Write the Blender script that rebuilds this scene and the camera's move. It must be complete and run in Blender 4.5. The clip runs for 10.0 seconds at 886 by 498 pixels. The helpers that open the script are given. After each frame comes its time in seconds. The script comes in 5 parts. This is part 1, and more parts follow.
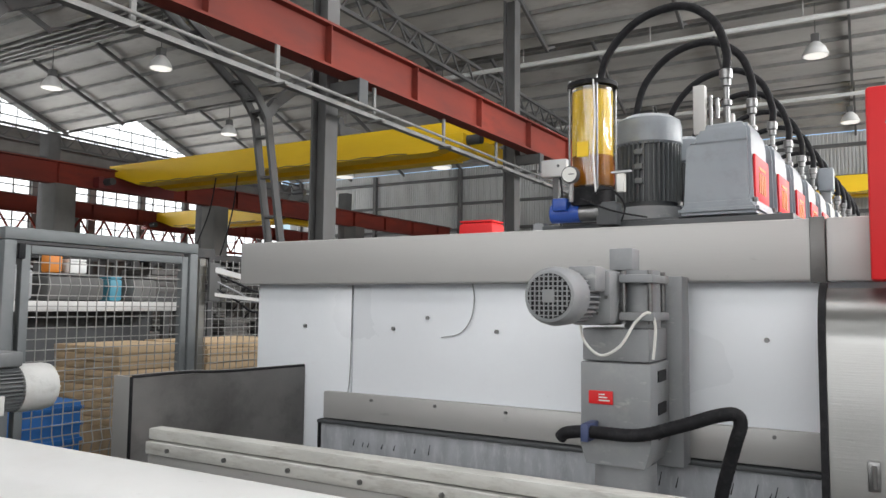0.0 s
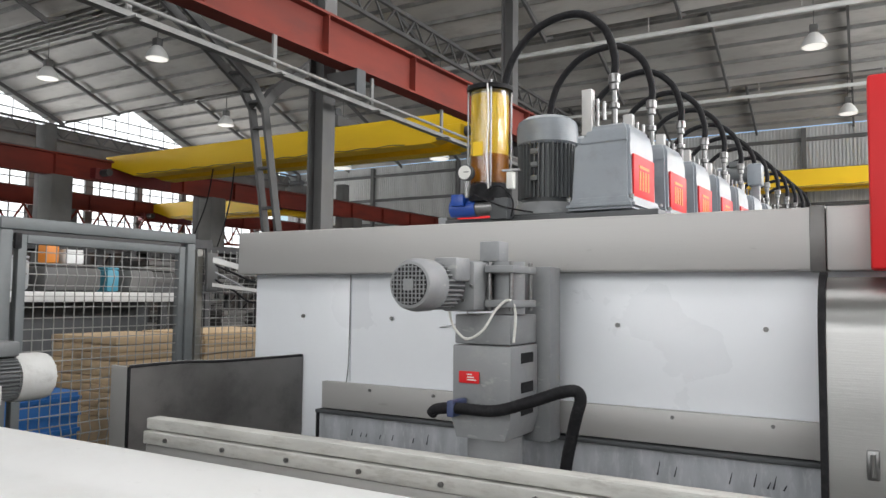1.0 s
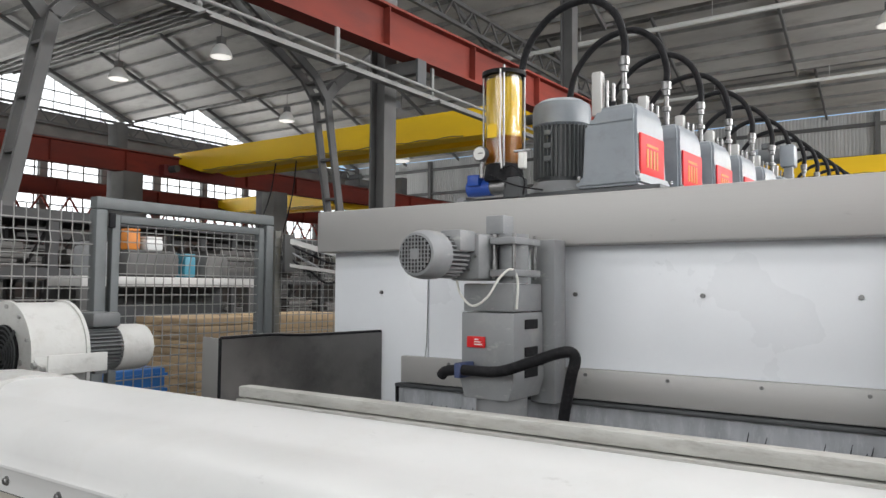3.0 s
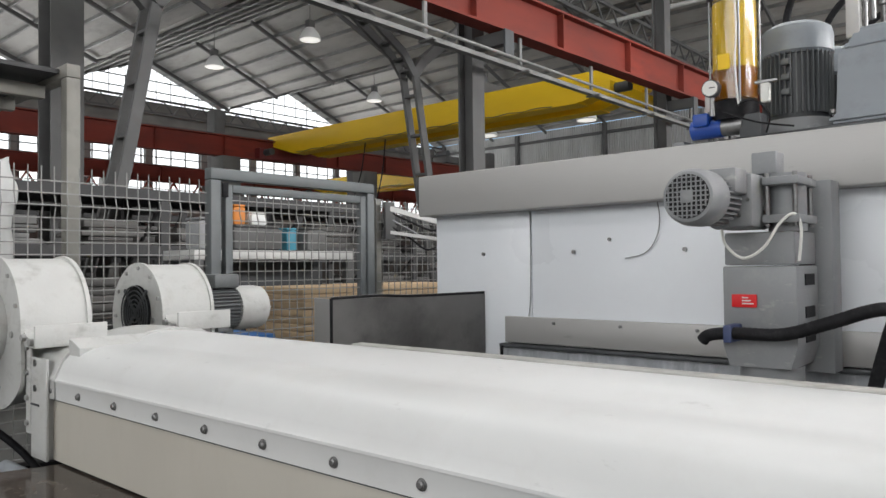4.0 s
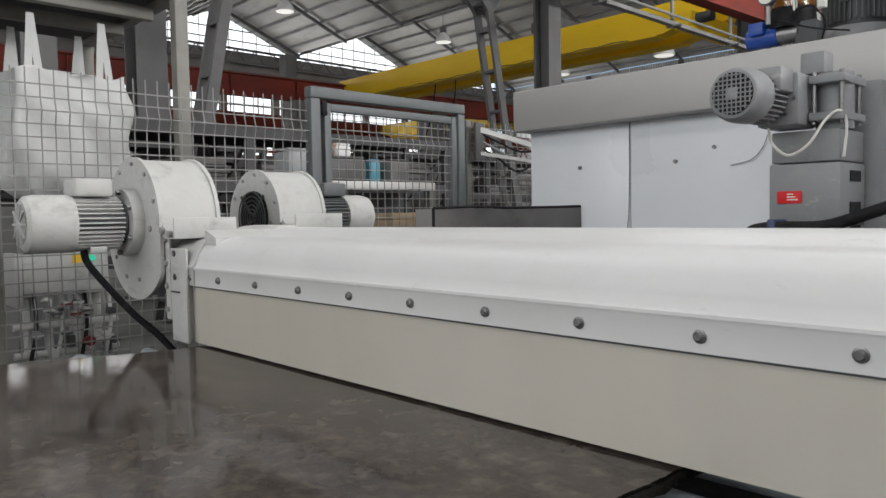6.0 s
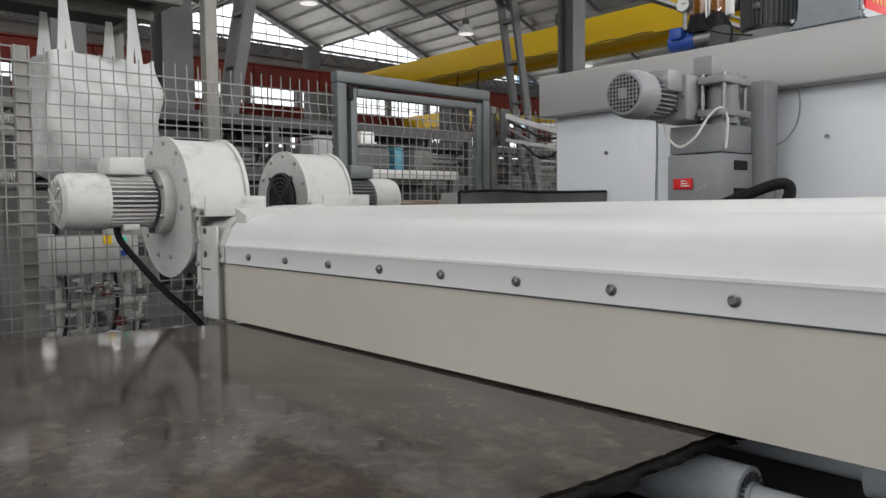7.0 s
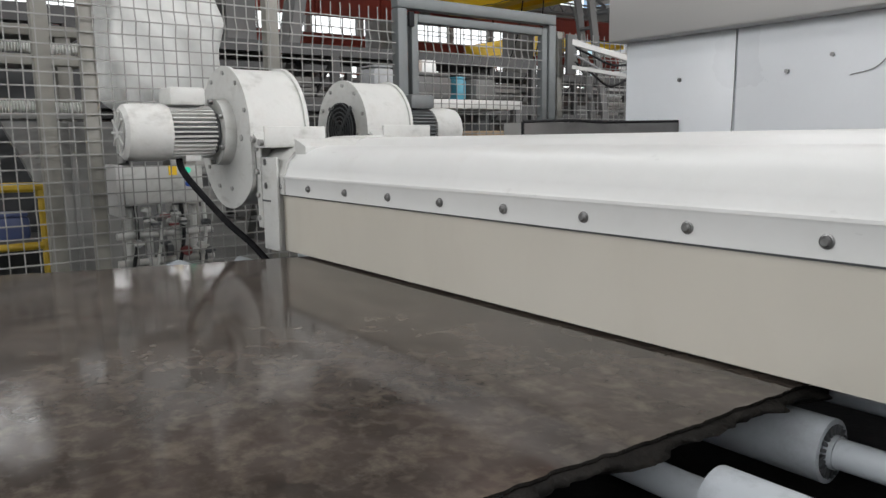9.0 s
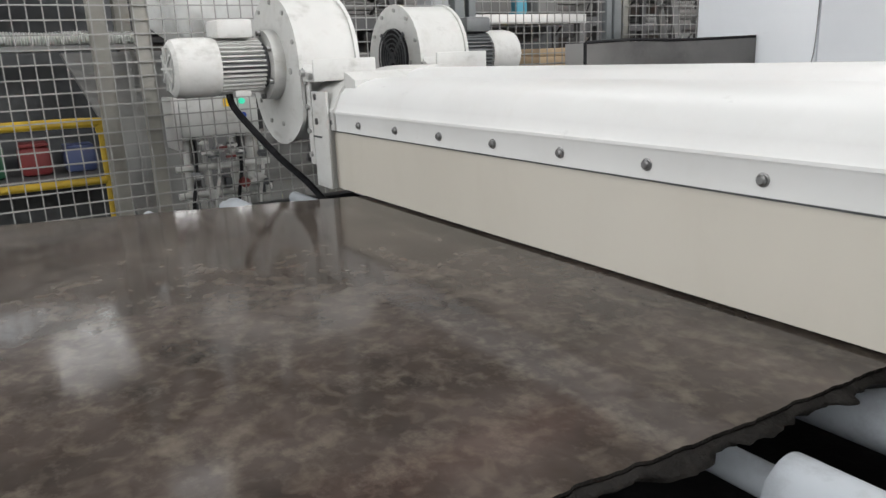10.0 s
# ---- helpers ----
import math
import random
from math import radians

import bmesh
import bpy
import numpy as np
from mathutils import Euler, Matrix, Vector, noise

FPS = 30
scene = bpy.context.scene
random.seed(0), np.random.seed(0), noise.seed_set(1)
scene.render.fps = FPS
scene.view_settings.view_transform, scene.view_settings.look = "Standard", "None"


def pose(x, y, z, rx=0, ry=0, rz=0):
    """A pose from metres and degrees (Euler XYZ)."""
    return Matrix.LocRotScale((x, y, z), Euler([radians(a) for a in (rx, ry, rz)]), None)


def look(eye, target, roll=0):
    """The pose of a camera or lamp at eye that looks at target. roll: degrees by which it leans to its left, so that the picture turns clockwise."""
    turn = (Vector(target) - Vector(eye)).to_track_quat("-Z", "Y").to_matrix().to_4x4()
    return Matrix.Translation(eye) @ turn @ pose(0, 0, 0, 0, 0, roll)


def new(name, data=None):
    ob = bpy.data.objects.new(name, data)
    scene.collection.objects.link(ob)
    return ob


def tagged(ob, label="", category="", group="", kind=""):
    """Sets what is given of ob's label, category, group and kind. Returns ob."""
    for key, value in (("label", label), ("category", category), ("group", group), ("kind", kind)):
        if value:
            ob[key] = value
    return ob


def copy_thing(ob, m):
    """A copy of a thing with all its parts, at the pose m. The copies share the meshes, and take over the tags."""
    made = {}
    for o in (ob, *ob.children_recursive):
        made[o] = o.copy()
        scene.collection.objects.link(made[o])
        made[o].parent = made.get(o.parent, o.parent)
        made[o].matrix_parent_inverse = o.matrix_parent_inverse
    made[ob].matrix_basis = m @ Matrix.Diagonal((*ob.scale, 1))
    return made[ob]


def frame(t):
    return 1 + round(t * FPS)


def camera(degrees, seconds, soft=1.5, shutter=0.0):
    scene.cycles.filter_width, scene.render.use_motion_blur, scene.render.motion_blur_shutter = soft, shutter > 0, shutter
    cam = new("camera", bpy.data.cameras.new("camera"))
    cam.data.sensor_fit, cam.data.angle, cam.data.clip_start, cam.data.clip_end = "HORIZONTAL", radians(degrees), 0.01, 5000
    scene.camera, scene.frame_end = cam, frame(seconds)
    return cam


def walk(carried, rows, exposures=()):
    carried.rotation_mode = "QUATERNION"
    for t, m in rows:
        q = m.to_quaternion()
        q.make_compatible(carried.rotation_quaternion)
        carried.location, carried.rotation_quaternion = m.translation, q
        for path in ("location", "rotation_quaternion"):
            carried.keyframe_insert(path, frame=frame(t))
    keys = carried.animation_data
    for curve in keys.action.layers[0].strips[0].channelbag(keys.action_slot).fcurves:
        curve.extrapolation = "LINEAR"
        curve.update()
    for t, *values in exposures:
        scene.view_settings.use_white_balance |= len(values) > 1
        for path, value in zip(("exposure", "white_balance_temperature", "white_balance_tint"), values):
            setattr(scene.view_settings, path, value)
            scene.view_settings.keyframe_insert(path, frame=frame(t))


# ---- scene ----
cam = camera(62.2, 10.0)
PATH = [
    (0, (2.276, -0.712, 1.62), (1.277, 1.014, 1.769), 0.6),
    (0.5, (2.275, -0.711, 1.619), (1.277, 1.017, 1.756), 0.6),
    (1, (2.267, -0.704, 1.613), (1.273, 1.027, 1.739), 0.6),
    (1.5, (2.258, -0.701, 1.61), (1.265, 1.031, 1.726), 0.6),
    (2, (2.254, -0.706, 1.598), (1.259, 1.025, 1.709), 0.5),
    (2.5, (2.222, -0.73, 1.575), (1.209, 0.991, 1.682), 0.3),
    (3, (2.199, -0.77, 1.53), (1.075, 0.881, 1.638), 0.4),
    (4.3, (2.14, -0.84, 1.435), (0.794, 0.639, 1.461), -0.7),
    (4.5, (2.133, -0.862, 1.42), (0.771, 0.602, 1.428), -0.7),
    (5, (2.113, -0.894, 1.38), (0.697, 0.518, 1.338), -1.7),
    (5.5, (2.092, -0.923, 1.336), (0.663, 0.473, 1.249), -1.3),
    (7, (2.075, -0.968, 1.262), (0.591, 0.368, 1.149), -0.7),
    (7.5, (2.078, -0.973, 1.244), (0.575, 0.333, 1.066), -0.9),
    (8, (2.075, -0.978, 1.238), (0.55, 0.299, 1.035), -0.5),
    (8.5, (2.072, -0.97, 1.241), (0.539, 0.294, 1.013), -0.4),
    (9, (2.032, -0.933, 1.262), (0.456, 0.261, 0.966), -0.7),
    (9.5, (1.987, -0.905, 1.284), (0.406, 0.235, 0.839), -0.9),
    (10, (1.984, -0.873, 1.306), (0.345, 0.152, 0.793), -2.2),
]
walk(cam, [(t, look(eye, target, roll)) for t, eye, target, roll in PATH],
     exposures=[(0.0, -0.36), (3.0, -0.45), (4.5, -0.6), (5.5, -0.68), (7.0, -0.7), (8.0, -0.58), (9.0, -0.48), (10.0, -0.2)])

# ---- light ----
world = bpy.data.worlds.new("sky")
scene.world = world
world.use_nodes = True
wn = world.node_tree.nodes
sky = wn.new("ShaderNodeTexSky")
sky.sky_type, sky.sun_disc = "NISHITA", False
sky.sun_elevation, sky.sun_rotation = radians(50), radians(200)
world.node_tree.links.new(sky.outputs[0], wn["Background"].inputs[0])
wn["Background"].inputs[1].default_value = 0.21


def daylight_fill(name, x, y, z, sx, sy, watts, tilt=0.0):
    """An added area lamp that stands in for daylight in the hall."""
    data = bpy.data.lights.new(name, "AREA")
    data.shape, data.size, data.size_y, data.energy = "RECTANGLE", sx, sy, watts
    data.color = (1.0, 1.0, 1.0)
    ob = new(name, data)
    ob.matrix_world = pose(x, y, z, tilt, 0, 0)
    return ob


# Added fill from above; the roof has no openings at these lamps.
daylight_fill("roof_fill_lamp", 0.0, -6.5, 9.2, 26, 1.6, 600)
daylight_fill("roof_fill_lamp", 0.0, 2.2, 9.2, 26, 1.6, 750)
daylight_fill("roof_fill_lamp", 2.0, 11.2, 9.2, 16, 1.6, 700)
# Stands in for the daylight through the west glazing.
side_lamp = daylight_fill("side_fill_lamp", -30.6, 14.0, 6.0, 43, 3.0, 2700)
side_lamp.matrix_world = look((-30.6, 14.0, 6.0), (0, 14.0, 5.0))
# Added fill from the east, where the wall has no window.
side_lamp = daylight_fill("side_fill_lamp", 13.6, 17.5, 6.5, 36, 3.0, 9400)
side_lamp.matrix_world = look((13.6, 17.5, 6.5), (-8.0, 17.5, 6.0))
# Added fill on the front faces; the south wall has no window.
side_lamp = daylight_fill("side_fill_lamp", -2.0, -13.6, 6.0, 26, 4.0, 1950)
side_lamp.matrix_world = look((-2.0, -13.6, 6.0), (-2.0, 10.0, 4.0))

# ---- materials ----


def material(name, colour, rough=0.5, metal=0.0, vary=0.08, scale=6.0, bump=0.05, fine=60.0, dirt=None, dirt_amount=0.0, stretch=(1, 1, 1), coat=0.0, island=0.0):
    """A painted, metal or mineral surface with grain at two scales, and stains of a second colour."""
    m = bpy.data.materials.new(name)
    m.use_nodes = True
    n, l = m.node_tree.nodes, m.node_tree.links
    b = n["Principled BSDF"]
    b.inputs["Roughness"].default_value, b.inputs["Metallic"].default_value = rough, metal
    b.inputs["Coat Weight"].default_value = coat
    co = n.new("ShaderNodeTexCoord")
    mp = n.new("ShaderNodeMapping")
    mp.inputs["Scale"].default_value = stretch
    l.new(co.outputs["Object"], mp.inputs[0])
    big, small = n.new("ShaderNodeTexNoise"), n.new("ShaderNodeTexNoise")
    big.inputs["Scale"].default_value, big.inputs["Detail"].default_value = scale, 6
    small.inputs["Scale"].default_value, small.inputs["Detail"].default_value = fine, 4
    l.new(mp.outputs[0], big.inputs[0])
    l.new(mp.outputs[0], small.inputs[0])
    ramp = n.new("ShaderNodeValToRGB")
    c = Vector(colour)
    lo, hi = c * (1 - vary * 2), c * (1 + vary)
    ramp.color_ramp.elements[0].position, ramp.color_ramp.elements[1].position = 0.3, 0.7
    ramp.color_ramp.elements[0].color, ramp.color_ramp.elements[1].color = (*lo, 1), (*[min(v, 1) for v in hi], 1)
    l.new(big.outputs[0], ramp.inputs[0])
    out = ramp.outputs[0]
    if dirt:
        mask, mix = n.new("ShaderNodeMapRange"), n.new("ShaderNodeMixRGB")
        stain = n.new("ShaderNodeTexNoise")
        stain.inputs["Scale"].default_value, stain.inputs["Detail"].default_value = scale * 2.3, 8
        stain.inputs["Roughness"].default_value = 0.7
        l.new(mp.outputs[0], stain.inputs[0])
        l.new(stain.outputs[0], mask.inputs[0])
        mask.inputs[1].default_value, mask.inputs[2].default_value = 0.5, 0.75
        mask.inputs[4].default_value = dirt_amount
        l.new(mask.outputs[0], mix.inputs[0])
        l.new(out, mix.inputs[1])
        mix.inputs[2].default_value = (*dirt, 1)
        out = mix.outputs[0]
    if island:
        info, hsv, mr = n.new("ShaderNodeObjectInfo"), n.new("ShaderNodeHueSaturation"), n.new("ShaderNodeMapRange")
        l.new(info.outputs["Random"], mr.inputs[0])
        mr.inputs[3].default_value, mr.inputs[4].default_value = 1 - island, 1 + island
        l.new(mr.outputs[0], hsv.inputs["Value"])
        l.new(out, hsv.inputs["Color"])
        out = hsv.outputs[0]
    l.new(out, b.inputs["Base Color"])
    rr = n.new("ShaderNodeMapRange")
    rr.inputs[3].default_value, rr.inputs[4].default_value = max(rough - 0.1, 0.03), min(rough + 0.1, 1)
    l.new(big.outputs[0], rr.inputs[0])
    l.new(rr.outputs[0], b.inputs["Roughness"])
    bp = n.new("ShaderNodeBump")
    bp.inputs["Strength"].default_value, bp.inputs["Distance"].default_value = bump, 0.01
    l.new(small.outputs[0], bp.inputs["Height"])
    l.new(bp.outputs[0], b.inputs["Normal"])
    return m


WHITE = material("white_lacquer", (0.70, 0.71, 0.705), 0.36, vary=0.03, scale=2.5, bump=0.22, fine=7, dirt=(0.55, 0.54, 0.5), dirt_amount=0.25)
WHITE_DUST = material("dusty_white_lacquer", (0.56, 0.565, 0.55), 0.55, vary=0.04, scale=6, bump=0.06, fine=90, dirt=(0.4, 0.39, 0.36), dirt_amount=0.5)
PANEL = material("white_panel_lacquer", (0.82, 0.85, 0.89), 0.3, vary=0.015, scale=1.5, bump=0.02, fine=18, dirt=(0.62, 0.65, 0.69), dirt_amount=0.12)
# The large soft blotches paint in the sheet's faint uneven sheen.
BEIGE = material("cream_sheet", (0.55, 0.525, 0.465), 0.24, vary=0.035, scale=1.6, bump=0.1, fine=5, dirt=(0.46, 0.42, 0.36), dirt_amount=0.3, stretch=(1.5, 1, 0.6))
SATIN = material("satin_steel", (0.465, 0.46, 0.45), 0.5, metal=0.35, vary=0.04, scale=3, bump=0.03, fine=140, stretch=(0.08, 1, 1))
STEEL = material("brushed_steel", (0.28, 0.28, 0.275), 0.3, metal=0.85, vary=0.05, scale=4, bump=0.05, fine=200, stretch=(0.05, 1, 1))
DARKSTEEL = material("stained_steel_sheet", (0.20, 0.195, 0.19), 0.4, metal=0.6, vary=0.25, scale=1.8, bump=0.04, fine=80, dirt=(0.06, 0.06, 0.06), dirt_amount=0.6)
GREY = material("machine_grey_enamel", (0.27, 0.28, 0.29), 0.45, vary=0.05, scale=5, bump=0.04, fine=80, dirt=(0.42, 0.42, 0.4), dirt_amount=0.35)
GREYBLUE = material("blue_grey_enamel", (0.27, 0.30, 0.33), 0.4, vary=0.05, scale=5, bump=0.05, fine=60, dirt=(0.16, 0.17, 0.18), dirt_amount=0.4)
MOTORGREY = material("motor_grey_enamel", (0.15, 0.16, 0.165), 0.45, vary=0.08, scale=6, bump=0.04, dirt=(0.25, 0.25, 0.24), dirt_amount=0.3)
DARK = material("dark_grey_enamel", (0.07, 0.075, 0.08), 0.5, vary=0.1, scale=6, bump=0.04)
# Rubber parts, and the painted shade of the conveyor body and openings.
BLACK = material("black_rubber_and_shade", (0.018, 0.018, 0.02), 0.5, vary=0.15, scale=20, bump=0.1, fine=120, dirt=(0.08, 0.08, 0.08), dirt_amount=0.3)
REDPANEL = material("signal_red_enamel", (0.72, 0.008, 0.012), 0.55, vary=0.04, scale=4, bump=0.02)
REDOXIDE = material("red_oxide_paint", (0.20, 0.026, 0.014), 0.75, vary=0.18, scale=1.2, bump=0.06, fine=20, dirt=(0.08, 0.018, 0.015), dirt_amount=0.6, stretch=(1, 0.3, 1))
YELLOW = material("crane_yellow_paint", (0.98, 0.62, 0.008), 0.5, vary=0.06, scale=0.8, bump=0.03, dirt=(0.65, 0.36, 0.015), dirt_amount=0.2, stretch=(0.3, 1, 1))
CONCRETE = material("grey_concrete", (0.17, 0.17, 0.163), 0.85, vary=0.15, scale=0.9, bump=0.2, fine=15, dirt=(0.12, 0.12, 0.115), dirt_amount=0.6)
BROWNWALL = material("dark_brown_concrete", (0.075, 0.066, 0.060), 0.85, vary=0.2, scale=0.9, bump=0.2, fine=15, dirt=(0.045, 0.04, 0.038), dirt_amount=0.6)
STEELPAINT = material("grey_structural_paint", (0.10, 0.10, 0.10), 0.6, vary=0.15, scale=1.5, bump=0.05, dirt=(0.09, 0.085, 0.08), dirt_amount=0.6)
PURLIN = material("pale_galvanised_steel", (0.52, 0.52, 0.51), 0.55, metal=0.3, vary=0.12, scale=2, bump=0.03)
ROOF = material("weathered_roof_sheet", (0.43, 0.418, 0.396), 0.8, vary=0.12, scale=0.5, bump=0.1, fine=6, dirt=(0.22, 0.205, 0.185), dirt_amount=0.7, stretch=(0.5, 1.5, 1))
CLAD = material("grey_wall_cladding", (0.55, 0.56, 0.56), 0.65, vary=0.1, scale=0.6, bump=0.05, dirt=(0.36, 0.36, 0.36), dirt_amount=0.5, stretch=(2, 2, 0.4))
FENCE = material("grey_fence_enamel", (0.145, 0.16, 0.165), 0.5, vary=0.06, scale=6, bump=0.04, dirt=(0.09, 0.10, 0.10), dirt_amount=0.4)
POST = material("olive_grey_post", (0.235, 0.228, 0.205), 0.55, vary=0.08, scale=5, bump=0.04, dirt=(0.12, 0.115, 0.1), dirt_amount=0.4)
WIRE = material("grey_fence_wire", (0.27, 0.27, 0.26), 0.5, vary=0.1, scale=8, bump=0.02)
WOOD = material("pale_board", (0.47, 0.345, 0.21), 0.75, vary=0.15, scale=4, bump=0.1, fine=40, stretch=(1, 0.15, 1), dirt=(0.38, 0.27, 0.15), dirt_amount=0.4, island=0.15)
BLUE = material("blue_plastic", (0.02, 0.14, 0.42), 0.45, vary=0.08, scale=5, bump=0.03)
BLUEMOTOR = material("blue_enamel", (0.015, 0.07, 0.36), 0.35, vary=0.06, scale=8, bump=0.03)
CLIPBLUE = material("dull_blue_plastic", (0.05, 0.07, 0.16), 0.5, vary=0.1)
DULLRED = material("dull_red_plastic", (0.16, 0.02, 0.02), 0.6, vary=0.1)
RAILYELLOW = material("worn_rail_yellow", (0.45, 0.31, 0.02), 0.55, vary=0.1, dirt=(0.2, 0.14, 0.02), dirt_amount=0.5)
GREENBOX = material("green_plastic", (0.02, 0.10, 0.05), 0.5, vary=0.1)
BAG = material("white_woven_sack", (0.66, 0.67, 0.66), 0.8, vary=0.07, scale=4, bump=0.25, fine=18, dirt=(0.45, 0.45, 0.43), dirt_amount=0.4)
ROLLER = material("grey_roller_sleeve", (0.42, 0.455, 0.49), 0.5, vary=0.1, scale=5, bump=0.05, dirt=(0.17, 0.175, 0.19), dirt_amount=0.6)
WORN = material("worn_white_rail", (0.56, 0.56, 0.53), 0.6, vary=0.1, scale=9, bump=0.15, fine=50, dirt=(0.28, 0.26, 0.23), dirt_amount=0.75, stretch=(0.5, 2, 2))
SPLASH = material("splashed_pale_steel", (0.42, 0.44, 0.47), 0.5, vary=0.12, scale=8, bump=0.1, dirt=(0.6, 0.62, 0.64), dirt_amount=0.8, stretch=(2, 2, 0.6))
BOLT = material("steel_bolt", (0.24, 0.24, 0.24), 0.35, metal=0.9, vary=0.1, scale=60, bump=0.05)
# Dusty bolts, and the grey painted shade behind the blower fan grilles.
DUSTBOLT = material("dusty_bolt_and_fan_shade", (0.36, 0.36, 0.35), 0.6, vary=0.1, scale=40)
CREAM = material("cream_gauge_face", (0.8, 0.8, 0.76), 0.4, vary=0.02)
EDGE = material("dark_resin_edge", (0.012, 0.011, 0.010), 0.65, vary=0.3, scale=30, bump=0.5, fine=90, dirt=(0.022, 0.018, 0.015), dirt_amount=0.5)
ORANGE = material("orange_enamel", (0.6, 0.2, 0.02), 0.5, vary=0.05)
RACKDARK = material("dark_rack_paint", (0.040, 0.040, 0.042), 0.6, vary=0.15, scale=2, bump=0.05, dirt=(0.075, 0.07, 0.065), dirt_amount=0.5)
PALESTACK = material("pale_slab_stack", (0.34, 0.34, 0.33), 0.6, vary=0.2, scale=3, bump=0.1, stretch=(0.3, 0.3, 6), island=0.4)
TRAYGREY = material("dull_galvanised_tray", (0.24, 0.24, 0.235), 0.6, metal=0.2, vary=0.15, scale=2, bump=0.03, dirt=(0.14, 0.135, 0.13), dirt_amount=0.5)
TEAL = material("teal_plastic", (0.05, 0.24, 0.33), 0.45, vary=0.08, scale=5, bump=0.03)
CLUTTER = material("dusty_grey_goods", (0.15, 0.15, 0.147), 0.7, vary=0.2, scale=3, bump=0.1, island=0.5)
BROWNSTACK = material("dark_slab_stack", (0.10, 0.095, 0.09), 0.5, vary=0.3, scale=3, bump=0.1, stretch=(0.3, 0.3, 6), island=0.5)


def polished_stone():
    """Brown stone slab, half polished, with tan and dark mottling and cloudy gloss."""
    m = material("polished_brown_stone", (0.070, 0.058, 0.051), 0.10, vary=0.28, scale=6, bump=0.012, fine=60, dirt=(0.160, 0.140, 0.114), dirt_amount=0.75, stretch=(1.0, 1.25, 1))
    n, l = m.node_tree.nodes, m.node_tree.links
    b = n["Principled BSDF"]
    b.inputs["Specular IOR Level"].default_value = 0.15
    gloss = b.inputs["Roughness"].links[0].from_node
    gloss.inputs[3].default_value, gloss.inputs[4].default_value = 0.055, 0.13
    src = b.inputs["Base Color"].links[0].from_socket
    co = n.new("ShaderNodeTexCoord")
    for scale, low, high, amount, colour in ((22, 0.45, 0.68, 0.7, (0.046, 0.036, 0.030)), (34, 0.50, 0.76, 0.45, (0.155, 0.132, 0.105))):
        spot, ramp, mix = n.new("ShaderNodeTexNoise"), n.new("ShaderNodeMapRange"), n.new("ShaderNodeMixRGB")
        spot.inputs["Scale"].default_value, spot.inputs["Detail"].default_value, spot.inputs["Distortion"].default_value = scale, 7, 0.5
        l.new(co.outputs["Object"], spot.inputs[0])
        l.new(spot.outputs[0], ramp.inputs[0])
        ramp.inputs[1].default_value, ramp.inputs[2].default_value, ramp.inputs[4].default_value = low, high, amount
        l.new(ramp.outputs[0], mix.inputs[0])
        l.new(src, mix.inputs[1])
        mix.inputs[2].default_value = (*colour, 1)
        src = mix.outputs[0]
    l.new(src, b.inputs["Base Color"])
    return m


def scuffed(m, scale, low, high, amount, colour):
    """Sparse small scuffs and chips on top of a finish."""
    n, l = m.node_tree.nodes, m.node_tree.links
    b = n["Principled BSDF"]
    src = b.inputs["Base Color"].links[0].from_socket
    co, mp = n.new("ShaderNodeTexCoord"), n.new("ShaderNodeMapping")
    mp.inputs["Scale"].default_value = (0.6, 1.0, 1.6)
    spot, cut, mix = n.new("ShaderNodeTexNoise"), n.new("ShaderNodeMapRange"), n.new("ShaderNodeMixRGB")
    spot.inputs["Scale"].default_value, spot.inputs["Detail"].default_value, spot.inputs["Roughness"].default_value = scale, 5, 0.65
    l.new(co.outputs["Object"], mp.inputs[0])
    l.new(mp.outputs[0], spot.inputs[0])
    l.new(spot.outputs[0], cut.inputs[0])
    cut.inputs[1].default_value, cut.inputs[2].default_value, cut.inputs[4].default_value = low, high, amount
    l.new(cut.outputs[0], mix.inputs[0])
    l.new(src, mix.inputs[1])
    mix.inputs[2].default_value = (*colour, 1)
    l.new(mix.outputs[0], b.inputs["Base Color"])


scuffed(WHITE, 17, 0.66, 0.72, 0.35, (0.42, 0.42, 0.41))
scuffed(WHITE_DUST, 12, 0.55, 0.70, 0.45, (0.27, 0.265, 0.25))
scuffed(GREY, 20, 0.62, 0.70, 0.4, (0.5, 0.5, 0.49))
scuffed(PANEL, 22, 0.70, 0.74, 0.4, (0.4, 0.4, 0.42))
scuffed(SATIN, 15, 0.64, 0.72, 0.3, (0.26, 0.25, 0.24))
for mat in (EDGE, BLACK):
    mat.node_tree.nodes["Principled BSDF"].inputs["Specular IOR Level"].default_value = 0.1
STONE = polished_stone()


def glassy(name, colour, rough=0.05, ior=1.45):
    m = bpy.data.materials.new(name)
    m.use_nodes = True
    b = m.node_tree.nodes["Principled BSDF"]
    b.inputs["Base Color"].default_value = (*colour, 1)
    b.inputs["Transmission Weight"].default_value = 1.0
    b.inputs["Roughness"].default_value, b.inputs["IOR"].default_value = rough, ior
    return m


GLASS = glassy("clear_acrylic", (0.95, 0.93, 0.85))
OIL = material("amber_oil", (0.20, 0.075, 0.006), 0.2, vary=0.3, scale=8, bump=0.0)
FILM = material("oil_filmed_acrylic", (0.60, 0.41, 0.03), 0.2, vary=0.25, scale=9, bump=0.0, dirt=(0.6, 0.52, 0.2), dirt_amount=0.4, stretch=(3, 3, 0.3))


def glow(name, colour, strength):
    m = bpy.data.materials.new(name)
    m.use_nodes = True
    b = m.node_tree.nodes["Principled BSDF"]
    b.inputs["Base Color"].default_value = (0, 0, 0, 1)
    b.inputs["Emission Color"].default_value = (*colour, 1)
    b.inputs["Emission Strength"].default_value = strength
    return m


